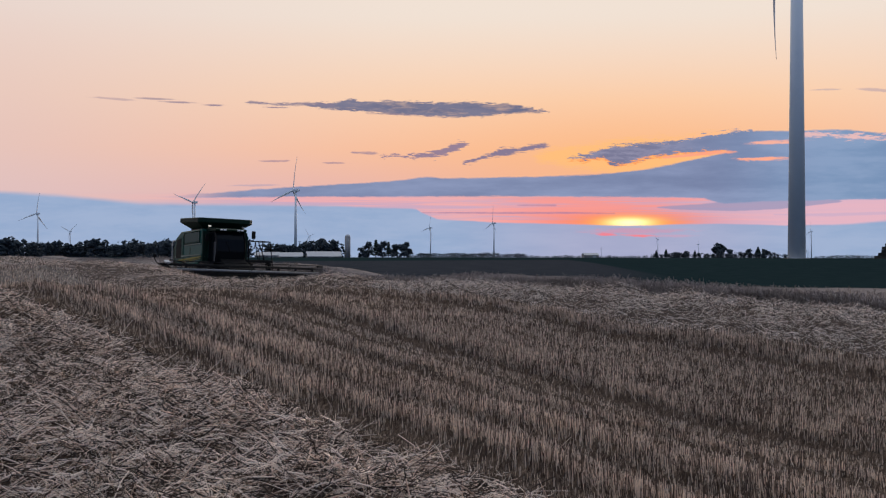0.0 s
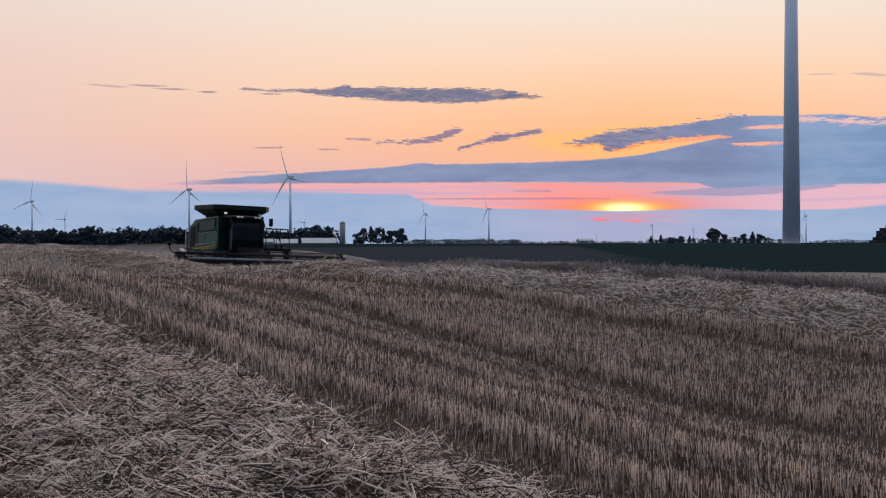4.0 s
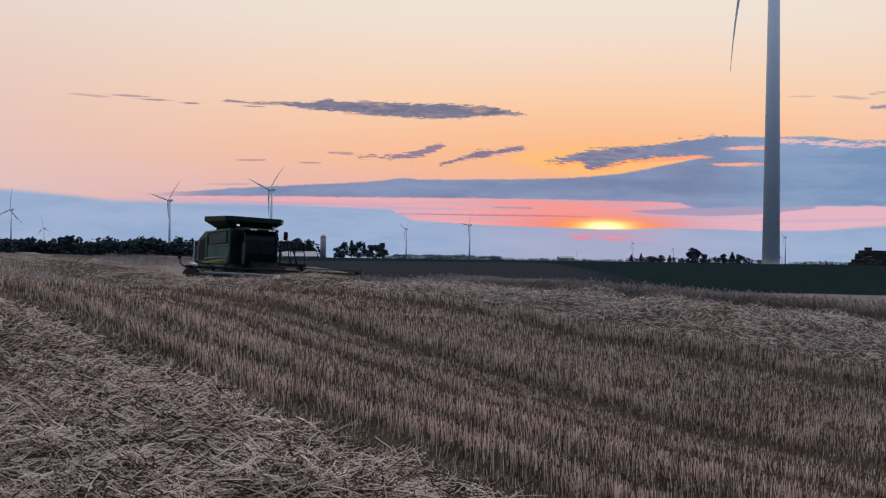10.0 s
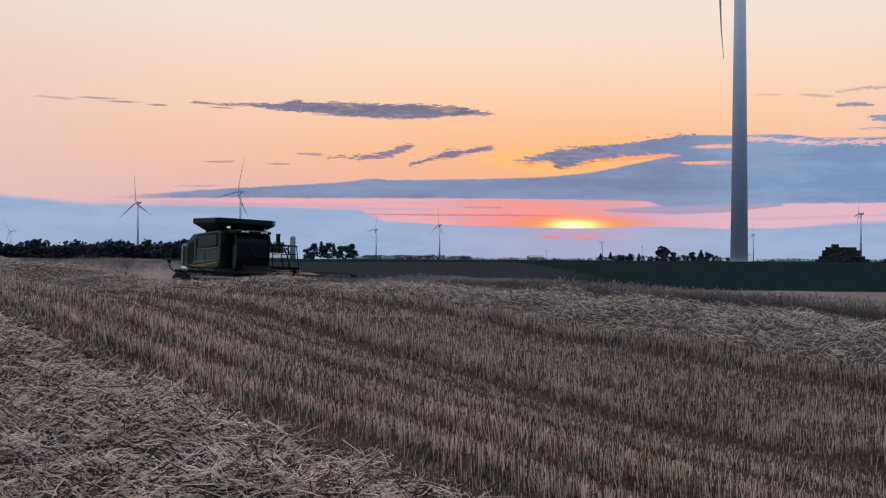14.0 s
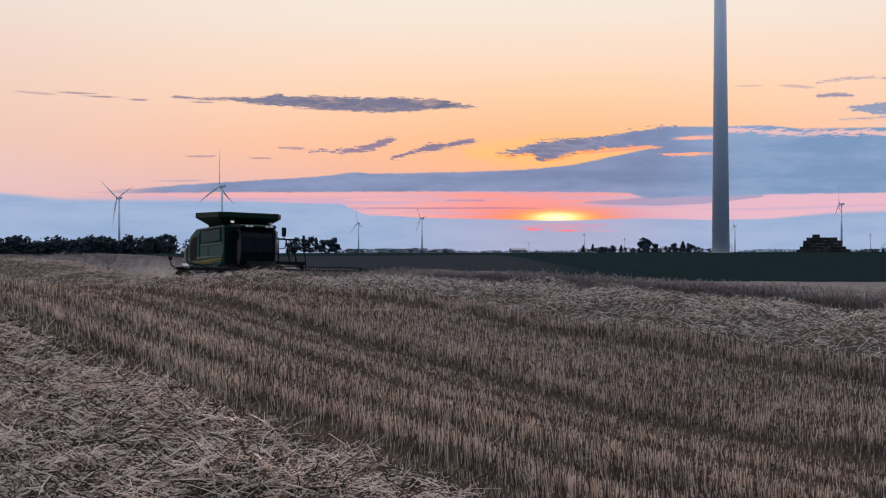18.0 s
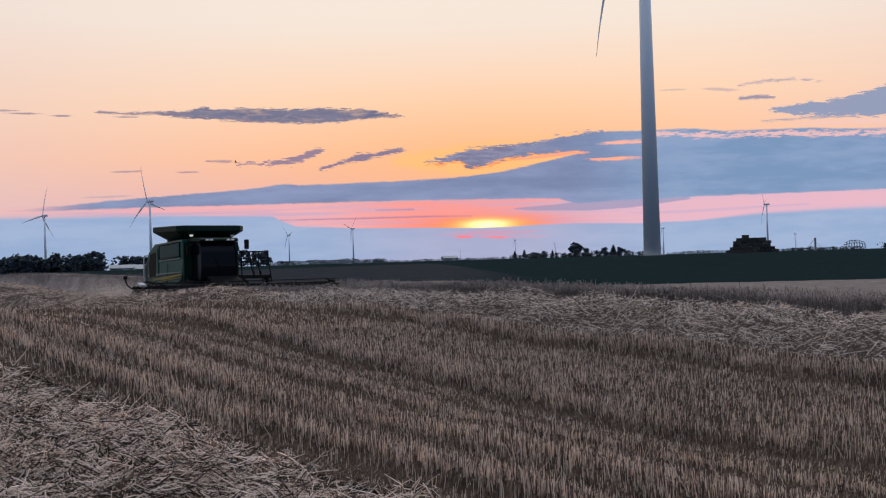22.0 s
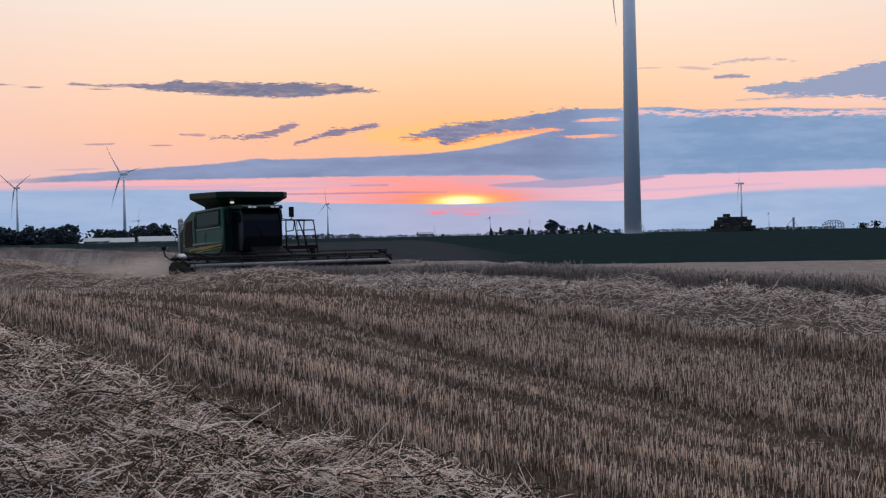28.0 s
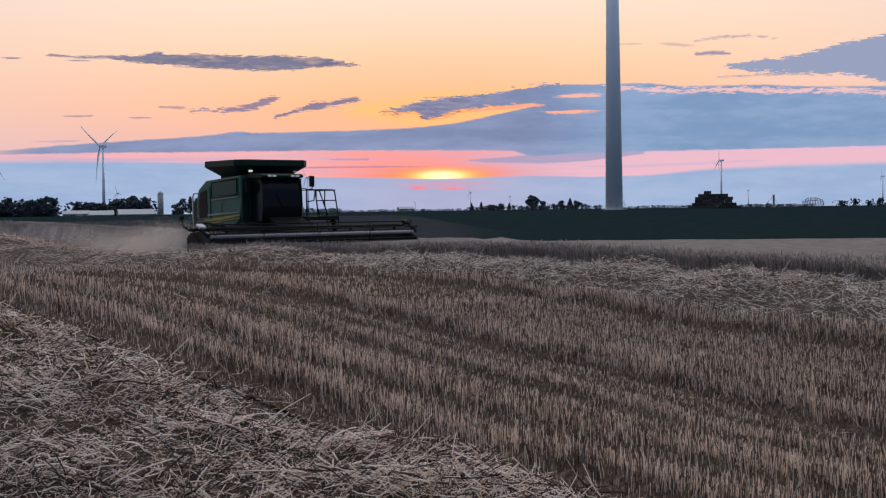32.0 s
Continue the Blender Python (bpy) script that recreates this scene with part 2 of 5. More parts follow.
    colour = k.mix(k.math("MULTIPLY", cloud([(21.5, 5.22), (24.0, 5.26), (28.0, 5.2)], [(21.5, 5.16), (24.0, 5.12), (28.0, 5.05)], 0.07, 0.3), 0.7), colour, srgb(236, 196, 192))

    # loose clouds above
    main = cloud([(-6.0, 6.56), (-5.4, 6.58), (-4.7, 6.61), (-4.3, 6.79), (-3.9, 6.75), (-3.4, 6.62), (-2.2, 6.68), (-1.0, 6.66), (0.3, 6.64), (1.8, 6.61), (2.8, 6.58), (3.5, 6.48), (4.6, 6.26)],
                 [(-6.0, 6.46), (-5.2, 6.33), (-4.2, 6.27), (-3.2, 6.22), (-2.2, 6.12), (-1.0, 6.05), (0.3, 6.01), (1.5, 6.01), (2.5, 6.12), (3.5, 6.19), (4.6, 6.21)], 0.05, 0.38)
    thick = k.math("MULTIPLY", main, k.math("ADD", 0.62, k.math("MULTIPLY", k.step(k.math("ADD", k.math("MULTIPLY", fine, 0.6), k.math("MULTIPLY", soft, 0.4)), 0.34, 0.52), 0.38)))
    colour = k.mix(thick, colour, k.mix(k.step(soft, 0.4, 0.6), srgb(108, 110, 136), srgb(124, 122, 144)))
    for top, bottom, c, am, torn in (
            ([(-8.6, 6.59), (-7.1, 6.54), (-6.0, 6.60), (-4.8, 6.56)], [(-8.6, 6.54), (-7.1, 6.46), (-6.0, 6.48), (-4.8, 6.42)], (134, 124, 144), 0.9, 0.24),
            ([(-3.4, 6.17), (-2.0, 6.15), (0.2, 6.02)], [(-3.4, 6.14), (-2.0, 6.10), (0.2, 5.98)], (140, 124, 142), 0.8, 0.10),
            ([(-2.8, 4.31), (-1.2, 4.36), (-0.4, 4.50), (0.2, 4.72), (0.8, 4.96), (1.0, 4.90)], [(-2.8, 4.24), (-1.2, 4.22), (-0.4, 4.22), (0.2, 4.40), (0.8, 4.66), (1.0, 4.78)], (150, 128, 148), 1.0, 0.62),
            ([(0.9, 4.00), (1.6, 4.28), (2.6, 4.62), (3.6, 4.74), (4.6, 4.82)], [(0.9, 3.93), (1.6, 4.14), (2.6, 4.33), (3.6, 4.50), (4.6, 4.72)], (136, 122, 146), 1.0, 0.42),
            ([(-4.0, 4.48), (-2.9, 4.44)], [(-4.0, 4.42), (-2.9, 4.36)], (160, 134, 150), 0.9, 0.16),
            ([(20.6, 5.92), (21.8, 6.05), (23.2, 6.18), (24.3, 6.37), (25.5, 6.66), (27.0, 6.92), (33.0, 7.2)], [(20.6, 5.78), (22.0, 5.56), (24.3, 5.37), (25.5, 5.33), (27.0, 4.95), (33.0, 4.7)], (132, 148, 180), 0.92, 0.60),
            ([(20.0, 5.42), (22.5, 5.50), (24.0, 5.48)], [(20.0, 5.38), (22.5, 5.40), (24.0, 5.36)], (150, 152, 178), 0.8, 0.26),
            ([(19.2, 6.46), (19.9, 6.55), (20.7, 6.42)], [(19.2, 6.38), (19.9, 6.37), (20.7, 6.34)], (140, 136, 162), 0.9, 0.22),
            ([(19.2, 6.98), (20.4, 7.16), (21.6, 7.14), (22.6, 6.95)], [(19.2, 6.93), (20.4, 7.08), (21.6, 7.06), (22.6, 6.90)], (176, 160, 172), 0.85, 0.30)):
        colour = k.mix(k.math("MULTIPLY", cloud(top, bottom, 0.05, torn), am), colour, srgb(*c))
    for ca, ce, wa, we, tilt, c, am in ((-10.0, 6.41, 0.4, 0.035, 0.0, (150, 132, 148), 0.9), (-11.4, 6.50, 0.6, 0.035, -0.02, (160, 140, 152), 0.9), (-12.5, 6.63, 0.7, 0.04, -0.02, (160, 140, 152), 0.8),
                                        (-14.2, 6.58, 0.8, 0.04, -0.05, (186, 160, 164), 0.7), (-7.3, 6.36, 0.4, 0.03, 0.0, (150, 130, 146), 0.9), (-7.3, 4.04, 0.6, 0.04, 0.03, (170, 140, 152), 0.8), (-4.7, 3.98, 0.5, 0.035, 0.0, (160, 134, 150), 0.8),
                                        (16.5, 6.93, 0.6, 0.035, 0.0, (196, 172, 172), 0.7), (18.4, 6.84, 0.7, 0.06, -0.1, (190, 166, 170), 0.7), (-8.2, 2.98, 0.8, 0.04, 0.02, (176, 160, 180), 0.6)):
        colour = k.mix(blot(ca, ce, wa, we, tilt, 0.5, am), colour, srgb(*c))

    # the sun's last glow, cut off below by the haze
    dx = k.math("SUBTRACT", az, SUN_AZ)

    def spot(wa, up_w, down_w, ce):
        d = k.math("SUBTRACT", k.math("ADD", el, k.math("MULTIPLY", push, 0.06)), ce)
        w = k.math("ADD", down_w, k.math("MULTIPLY", k.step(d, -0.01, 0.01), up_w - down_w))
        q = k.math("ADD", k.math("POWER", k.math("ABSOLUTE", k.math("DIVIDE", dx, wa)), 2.0), k.math("POWER", k.math("ABSOLUTE", k.math("DIVIDE", d, w)), 2.0))
        return k.math("POWER", 2.718, k.math("MULTIPLY", -1.0, q))

    colour = k.mix(k.math("MULTIPLY", spot(3.0, 0.36, 0.40, 1.40), 0.85), colour, srgb(255, 112, 72))
    colour = k.mix(spot(1.75, 0.28, 0.40, 1.38), colour, srgb(255, 178, 40))
    colour = k.mix(spot(0.95, 0.20, 0.30, 1.38), colour, (1.7, 1.35, 0.62))

    # the low blue haze along the horizon
    haze_top = edge([(-30.0, 2.7), (-18.8, 2.56), (-16.5, 2.46), (-14.7, 2.30), (-13.0, 2.15), (-8.3, 2.16), (-4.6, 2.12), (-3.2, 2.03), (-1.2, 1.99), (-0.9, 1.80), (-0.2, 1.52), (1.5, 1.44), (2.4, 1.38), (5.3, 1.32), (7.2, 1.25),
                     (9.0, 1.25), (10.2, 1.30), (12.1, 1.31), (14.8, 1.23), (17.3, 1.27), (19.6, 1.47), (23.2, 1.58), (27.0, 1.61), (30.0, 1.7)])
    haze_soft = k.math("ADD", 0.035, k.math("MULTIPLY", k.step(k.math("ABSOLUTE", k.math("SUBTRACT", az, 7.0)), 7.0, 16.0), 0.10))
    haze = k.math("SUBTRACT", 1.0, k.step(k.math("DIVIDE", k.math("SUBTRACT", k.math("ADD", el, k.math("MULTIPLY", push, 0.06)), haze_top), haze_soft), -1.0, 1.0))
    haze_colour = k.mix(k.step(soft, 0.36, 0.64), srgb(146, 168, 202), srgb(158, 176, 207))
    haze_colour = k.mix(k.math("MULTIPLY", k.math("SUBTRACT", 1.0, k.step(k.math("ABSOLUTE", dx), 1.0, 9.0)), 0.45), haze_colour, srgb(182, 168, 196))
    colour = k.mix(haze, colour, haze_colour)
    for ca, ce, wa, we, tilt, c, am in ((8.5, 0.81, 0.75, 0.055, -0.04, (244, 130, 140), 0.95), (7.1, 0.87, 0.5, 0.06, -0.04, (242, 128, 140), 0.95), (8.3, 1.02, 1.8, 0.12, 0.0, (214, 146, 170), 0.6), (10.0, 0.80, 0.8, 0.05, 0.0, (204, 158, 184), 0.6)):
        colour = k.mix(blot(ca, ce, wa, we, tilt, 0.6, am), colour, srgb(*c))
    # below the horizon: the dull ground haze
    colour = k.mix(k.step(el, -0.6, -0.1), srgb(90, 88, 96), colour)

    bg = k.nodes.new("ShaderNodeBackground")
    k.links.new(colour, bg.inputs["Color"])
    bg.inputs["Strength"].default_value = 1.0
    out = k.nodes.new("ShaderNodeOutputWorld")
    k.links.new(bg.outputs[0], out.inputs["Surface"])
    world.cycles.sampling_method, world.cycles.sample_map_resolution = "MANUAL", 1024


make_world()
sun_data = bpy.data.lights.new("sun", "SUN")
sun_data.energy, sun_data.angle, sun_data.color = 1.1, radians(10), (1.0, 0.70, 0.48)
sun_lamp = new("sun", sun_data)
sun_from = Vector((math.sin(radians(SUN_AZ)) * math.cos(radians(3.5)), math.cos(radians(SUN_AZ)) * math.cos(radians(3.5)), math.sin(radians(3.5))))
sun_lamp.matrix_world = look(sun_from * 100, (0, 0, 0))
scene.view_settings.exposure = 0.0


# ---------------------------------------------------------------- materials
def material(name, colours, rough=0.8, metal=0.0, scale=8.0, fine=60.0, bump=0.3, per_object=0.0, per_island=0.0, coords="Object", spec=0.3, stretch=(1, 1, 1), through_light=0.0):
    """Colour varied at two scales between the given colours, fine relief, and a little change of roughness."""
    m = bpy.data.materials.new(name)
    m.use_nodes = True
    k = Nodes(m.node_tree)
    bsdf = k.nodes["Principled BSDF"]
    tc = k.nodes.new("ShaderNodeTexCoord")
    mp = k.nodes.new("ShaderNodeMapping")
    mp.inputs["Scale"].default_value = stretch
    k.links.new(tc.outputs[coords], mp.inputs[0])
    big = k.noise(mp.outputs[0], scale, 4.0)
    small = k.noise(mp.outputs[0], fine, 3.0, 0.6)
    f = k.math("ADD", k.math("MULTIPLY", big, 0.65), k.math("MULTIPLY", small, 0.35))
    if per_object or per_island:
        if per_island:
            r = k.nodes.new("ShaderNodeNewGeometry").outputs["Random Per Island"]
        else:
            r = k.nodes.new("ShaderNodeObjectInfo").outputs["Random"]
        f = k.math("ADD", f, k.math("MULTIPLY", k.math("SUBTRACT", r, 0.5), per_object + per_island))
    n = len(colours)
    col = k.ramp(f, [(0.28 + 0.44 * i / max(1, n - 1), c) for i, c in enumerate(colours)])
    k.links.new(col, bsdf.inputs["Base Color"])
    bsdf.inputs["Metallic"].default_value = metal
    bsdf.inputs["Specular IOR Level"].default_value = spec
    k.links.new(k.math("ADD", rough - 0.08, k.math("MULTIPLY", small, 0.16), clamp=True), bsdf.inputs["Roughness"])
    if bump:
        b = k.nodes.new("ShaderNodeBump")
        b.inputs["Strength"].default_value, b.inputs["Distance"].default_value = bump, 0.02
        k.links.new(small, b.inputs["Height"])
        k.links.new(b.outputs[0], bsdf.inputs["Normal"])
    if through_light:
        tl = k.nodes.new("ShaderNodeBsdfTranslucent")
        k.links.new(col, tl.inputs[0])
        ms = k.nodes.new("ShaderNodeMixShader")
        ms.inputs[0].default_value = through_light
        k.links.new(bsdf.outputs[0], ms.inputs[1])
        k.links.new(tl.outputs[0], ms.inputs[2])
        k.links.new(ms.outputs[0], k.nodes["Material Output"].inputs[0])
    return m


def glowing(name, colour, strength):
    m = bpy.data.materials.new(name)
    m.use_nodes = True
    b = m.node_tree.nodes["Principled BSDF"]
    b.inputs["Base Color"].default_value = (*colour, 1)
    b.inputs["Emission Color"].default_value = (*colour, 1)
    b.inputs["Emission Strength"].default_value = strength
    return m


STRAW = material("straw", [(0.040, 0.025, 0.019), (0.20, 0.132, 0.096), (0.80, 0.58, 0.45), (1.0, 0.84, 0.73)], 0.5, scale=2.4, fine=25, bump=0.0, per_island=1.3, through_light=0.14, spec=0.25)
STUBBLE = material("stubble", [(0.09, 0.061, 0.047), (0.46, 0.329, 0.248), (1.0, 0.81, 0.65)], 0.45, scale=1.2, fine=18, bump=0.0, per_island=1.0, through_light=0.16, spec=0.35)
# a lighter tone of straw for the near stretch of the second windrow
PALE_STRAW = material("paler_straw", [(0.048, 0.034, 0.027), (0.25, 0.180, 0.144), (0.86, 0.67, 0.555), (1.0, 0.88, 0.79)], 0.5, scale=2.4, fine=25, bump=0.0, per_island=1.3, through_light=0.14, spec=0.25)
WHEAT = material("ripe_wheat", [(0.16, 0.131, 0.121), (0.27, 0.224, 0.207), (0.39, 0.329, 0.305)], 0.65, scale=0.4, fine=9, bump=0.0, per_island=0.5, through_light=0.06)


# ---------------------------------------------------------------- ground
ROW = radians(30.8)                       # the rows run away to the left of the y axis
RS, RC = math.sin(ROW), math.cos(ROW)
W1_OFF, W2_OFF, CROP_EDGE = 2.7, 13.6, 20.3
LANE_EDGE = 29.5                          # the wall of wheat that the machine leaves standing
AWAY = radians(18.0)                      # the direction in which the wheat falls away into the hollow


def across(x, y):
    return RC * x + RS * y


def along(x, y):
    return -RS * x + RC * y


def smooth(a, b, v):
    v = np.clip((v - a) / (b - a), 0, 1)
    return v * v * (3 - 2 * v)


def heading(x, y):
    return np.degrees(np.arctan2(x, np.maximum(y, 0.1)))


def hollow(x, y):
    """Distance along the fall of the land."""
    return x * math.sin(AWAY) + y * math.cos(AWAY)


def standing(o, s):
    """Where the wheat still stands."""
    x, y = RC * o - RS * s, RS * o + RC * s
    wide = (heading(x, y) > 9.5) & (hollow(x, y) < 158)
    return (o > CROP_EDGE) & ((s < 43.6) | (o > LANE_EDGE)) & ((o < np.where(s < 44, 37.5, 31.5)) | wide) & (s < 122)


def waves(x, y, f, seed):
    """Cheap smooth noise, vectorised, about -1 to 1."""
    r = np.random.RandomState(seed)
    out = 0
    for i in range(5):
        a, b, p, q = r.uniform(-1, 1, 4)
        out = out + np.sin(f * (a * x * 1.9 + b * y * 1.9) + p * 9) * np.cos(f * (q * x - a * y) * 1.3 + b * 7)
    return out / 2.6


def base_height(x, y):
    """The lie of the land without straw."""
    o, s = across(x, y), along(x, y)
    knoll = np.interp(s, [-40, 4, 10.6, 14, 15.7, 18, 20, 23, 27, 32, 37, 43, 46, 52, 70, 110], [0.0, 0.05, 0.12, 0.25, 0.38, 0.50, 0.52, 0.42, 0.22, 0.06, -0.02, 0.22, 0.36, 0.55, 0.75, 0.95])
    tilt = -0.058 * np.clip(x, -6, 2.4) + (0.05 + 0.24 * (1 - smooth(12, 21, s))) * np.exp(-((o - 14.8) / 3.2) ** 2)
    mounds = 0.11 * waves(o, 0.45 * s, 0.8, 44) * smooth(37, 45, s) * (1 - smooth(62, 74, s)) * smooth(7, 11, o)
    near = (knoll + tilt + mounds) * (1 - smooth(14.5, 22.5, o))
    lane = np.interp(s, [26, 36, 42, 47, 49.6, 51, 53, 58, 62, 66, 80], [0.32, 0.22, 0.10, 0.06, 0.25, 0.42, 0.50, 0.48, 0.42, 0.34, 0.32])
    low = -lane * smooth(14.5, 22, o) * (1 - smooth(75, 150, s)) * (1 - smooth(36, 90, o))
    d = np.hypot(x, y)
    far = 1.25 * smooth(72, 150, s) * smooth(12, 22, o) * (1 - smooth(30, 90, o)) + 0.72 * smooth(40, 190, o)
    z = near + low + np.minimum(far, 1.45) - 0.0026 * np.maximum(d - 250, 0)
    # the rise that the second windrow climbs, and the brow on which the wheat's edge stands
    z = z + 0.27 * np.exp(-((s - 46.8) / 3.0) ** 2) * smooth(5, 10, o) * (1 - smooth(15.5, 18.5, o))
    brow = np.interp(s, [10, 17, 20, 24, 28, 31, 34, 38, 41, 44, 48, 52], [0.0, 0.10, 0.19, 0.31, 0.38, 0.30, 0.20, 0.08, -0.08, -0.13, -0.12, 0.0])
    z = z + brow * np.where(o < 20.8, np.exp(-((o - 20.8) / 2.6) ** 2), np.exp(-((o - 20.8) / 6.0) ** 2))
    ridge = np.interp(s, [6, 12, 15, 17, 20, 23, 26, 29, 32, 35, 38, 41, 44], [0.0, 0.10, 0.06, 0.05, 0.10, 0.08, 0.17, 0.15, 0.10, 0.04, 0.04, 0.08, 0.0])
    z = z + ridge * np.exp(-((o - 13.9) / 2.2) ** 2)
    z = z - 0.11 * (1 - smooth(7.5, 13.0, s)) * smooth(6.0, 8.0, o) * (1 - smooth(15, 18, o))
    # the bank behind the cut lane
    bank = np.interp(s, [54, 60, 66, 75, 80, 86, 92, 100, 110, 130], [-0.4, -0.05, 0.20, 0.32, 0.42, 0.54, 0.48, 0.36, 0.32, 0.6])
    w = smooth(27.3, 30.3, o) * (1 - smooth(31.6, 36.5, o)) * smooth(54, 62, s) * (1 - smooth(112, 135, s))
    z = z * (1 - w) + bank * w
    # the hollow into which the wheat runs down
    q = hollow(x, y)
    w = smooth(5, 11, heading(x, y)) * smooth(30, 42, q) * (1 - smooth(165, 330, q)) * (np.abs(heading(x, y)) < 80)
    return z * (1 - w) + (0.42 - 0.0222 * q) * w


def windrow(o, s, centre, width, height, seed):
    """The cross-section of a straw windrow, lumpy along its length."""
    w = width * (1 + 0.22 * waves(s, o * 0.3, 0.35, seed))
    h = height * (1 + 0.28 * waves(s, o, 0.6, seed + 1) + 0.18 * waves(s, o, 1.9, seed + 2))
    c = centre + 0.18 * waves(s, 0 * s, 0.25, seed + 3)
    return h * np.exp(-np.abs((o - c) / w) ** 2.6)


def height(x, y):
    x, y = np.asarray(x, float), np.asarray(y, float)
    o, s = across(x, y), along(x, y)
    z = base_height(x, y)
    z = z + windrow(o, s, W1_OFF, 1.15, 0.25, 11) + windrow(o, s, W2_OFF, 1.42, 0.34, 21) * (1 - 0.35 * smooth(34, 46, s))
    lump = np.exp(-np.abs((o - W1_OFF) / 1.25) ** 4) * (s < 34) * (np.hypot(x, y) < 40)
    z = z + lump * (0.065 * waves(x, y, 1.9, 51) + 0.060 * waves(x, y, 4.3, 52))
    for i, c in enumerate((-10.4, -21.6)):
        z = z + windrow(o, s, c, 1.2, 0.35, 31 + i)
    return z + 0.015 * waves(x, y, 3.0, 5) * (np.hypot(x, y) < 60)


def mesh_object(name, verts, faces, mat, parent=None, smooth_shade=False):
    me = bpy.data.meshes.new(name)
    verts = np.asarray(verts, np.float32)
    faces = np.asarray(faces, np.int32)
    me.vertices.add(len(verts))
    me.vertices.foreach_set("co", verts.ravel())
    n = faces.shape[1]
    me.loops.add(faces.size)
    me.loops.foreach_set("vertex_index", faces.ravel())
    me.polygons.add(len(faces))
    me.polygons.foreach_set("loop_start", np.arange(len(faces), dtype=np.int32) * n)
    me.polygons.foreach_set("loop_total", np.full(len(faces), n, np.int32))
    if smooth_shade:
        me.polygons.foreach_set("use_smooth", np.ones(len(faces), bool))
    me.update(calc_edges=True)
    me.materials.append(mat)
    ob = new(name, me)
    ob.parent = parent
    return ob


def field_material():
    """Stubble soil near by, green and brown crops and mown land further off, by their place on the plan."""
    m = bpy.data.materials.new("fields")
    m.use_nodes = True
    k = Nodes(m.node_tree)
    bsdf = k.nodes["Principled BSDF"]
    geo = k.nodes.new("ShaderNodeNewGeometry")
    sep = k.nodes.new("ShaderNodeSeparateXYZ")
    k.links.new(geo.outputs["Position"], sep.inputs[0])
    x, y, z = sep.outputs
    o = k.math("ADD", k.math("MULTIPLY", x, RC), k.math("MULTIPLY", y, RS))
    s = k.math("ADD", k.math("MULTIPLY", x, -RS), k.math("MULTIPLY", y, RC))
    rows = k.xyz(o, k.math("MULTIPLY", s, 0.12), 0.0)
    n1 = k.noise(rows, 3.0, 5.0, 0.6)
    n2 = k.noise(geo.outputs["Position"], 0.35, 4.0)
    n3 = k.noise(geo.outputs["Position"], 22.0, 4.0, 0.65)
    mixed = k.math("ADD", k.math("MULTIPLY", n1, 0.5), k.math("MULTIPLY", n3, 0.5))
    # soil colour includes the shade at the foot of the stubble
    soil = k.ramp(mixed, [(0.3, (0.032, 0.021, 0.015)), (0.5, (0.060, 0.040, 0.029)), (0.7, (0.11, 0.075, 0.053))])
    mown = k.ramp(mixed, [(0.36, (0.10, 0.081, 0.072)), (0.5, (0.20, 0.166, 0.146)), (0.64, (0.31, 0.262, 0.232))])
    straw = k.mix(k.step(s, 22.0, 36.0), soil, mown)
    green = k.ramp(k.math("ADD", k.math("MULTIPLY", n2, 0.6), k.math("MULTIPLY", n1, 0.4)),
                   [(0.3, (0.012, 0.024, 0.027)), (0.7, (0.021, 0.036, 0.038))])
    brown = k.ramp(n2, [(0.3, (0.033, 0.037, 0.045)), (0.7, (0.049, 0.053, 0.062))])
    # brown land lies beyond the crop where the rows run off, green to its right
    wob = k.math("MULTIPLY", k.math("SUBTRACT", n2, 0.5), 6.0)
    turn = k.math("MULTIPLY", k.math("ARCTAN2", x, y), 180 / math.pi)
    fall = k.math("ADD", k.math("MULTIPLY", x, math.sin(AWAY)), k.math("MULTIPLY", y, math.cos(AWAY)))
    edge = k.math("ADD", o, k.math("MULTIPLY", k.step(s, 43.0, 52.0), 5.8))
    beyond = k.step(k.math("ADD", edge, k.math("MULTIPLY", wob, 0.05)), 37.3, 37.7)
    wide = k.math("MULTIPLY", k.step(turn, 9.3, 9.7), k.math("SUBTRACT", 1.0, k.step(fall, 157.5, 158.5)))
    is_far = k.math("MULTIPLY", beyond, k.math("SUBTRACT", 1.0, wide))
    # straw litter under the windrows
    def strip(centre, half):
        d = k.math("ABSOLUTE", k.math("SUBTRACT", k.math("ADD", o, k.math("MULTIPLY", k.math("SUBTRACT", n2, 0.5), 1.2)), centre))
        return k.math("SUBTRACT", 1.0, k.step(d, half - 0.25, half + 0.15))
    fibre = k.noise(k.xyz(k.math("MULTIPLY", x, 26.0), k.math("MULTIPLY", y, 60.0), k.math("MULTIPLY", z, 60.0)), 1.0, 5.0, 0.7, 1.2)
    # real litter tones, the darkest painted as the shadow between the straws above
    litter = k.ramp(fibre, [(0.36, (0.026, 0.018, 0.014)), (0.52, (0.12, 0.085, 0.066)), (0.70, (0.36, 0.268, 0.212))])
    straw = k.mix(strip(W1_OFF + 0.1, 1.9), straw, litter)
    pale = k.ramp(fibre, [(0.36, (0.055, 0.041, 0.035)), (0.56, (0.17, 0.132, 0.112)), (0.72, (0.36, 0.284, 0.238))])
    straw = k.mix(k.math("MULTIPLY", strip(W2_OFF, 1.6), k.math("SUBTRACT", 1.0, k.step(s, 50.0, 62.0))), straw, pale)
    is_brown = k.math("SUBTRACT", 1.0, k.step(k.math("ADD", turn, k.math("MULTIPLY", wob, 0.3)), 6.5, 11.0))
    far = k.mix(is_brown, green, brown)
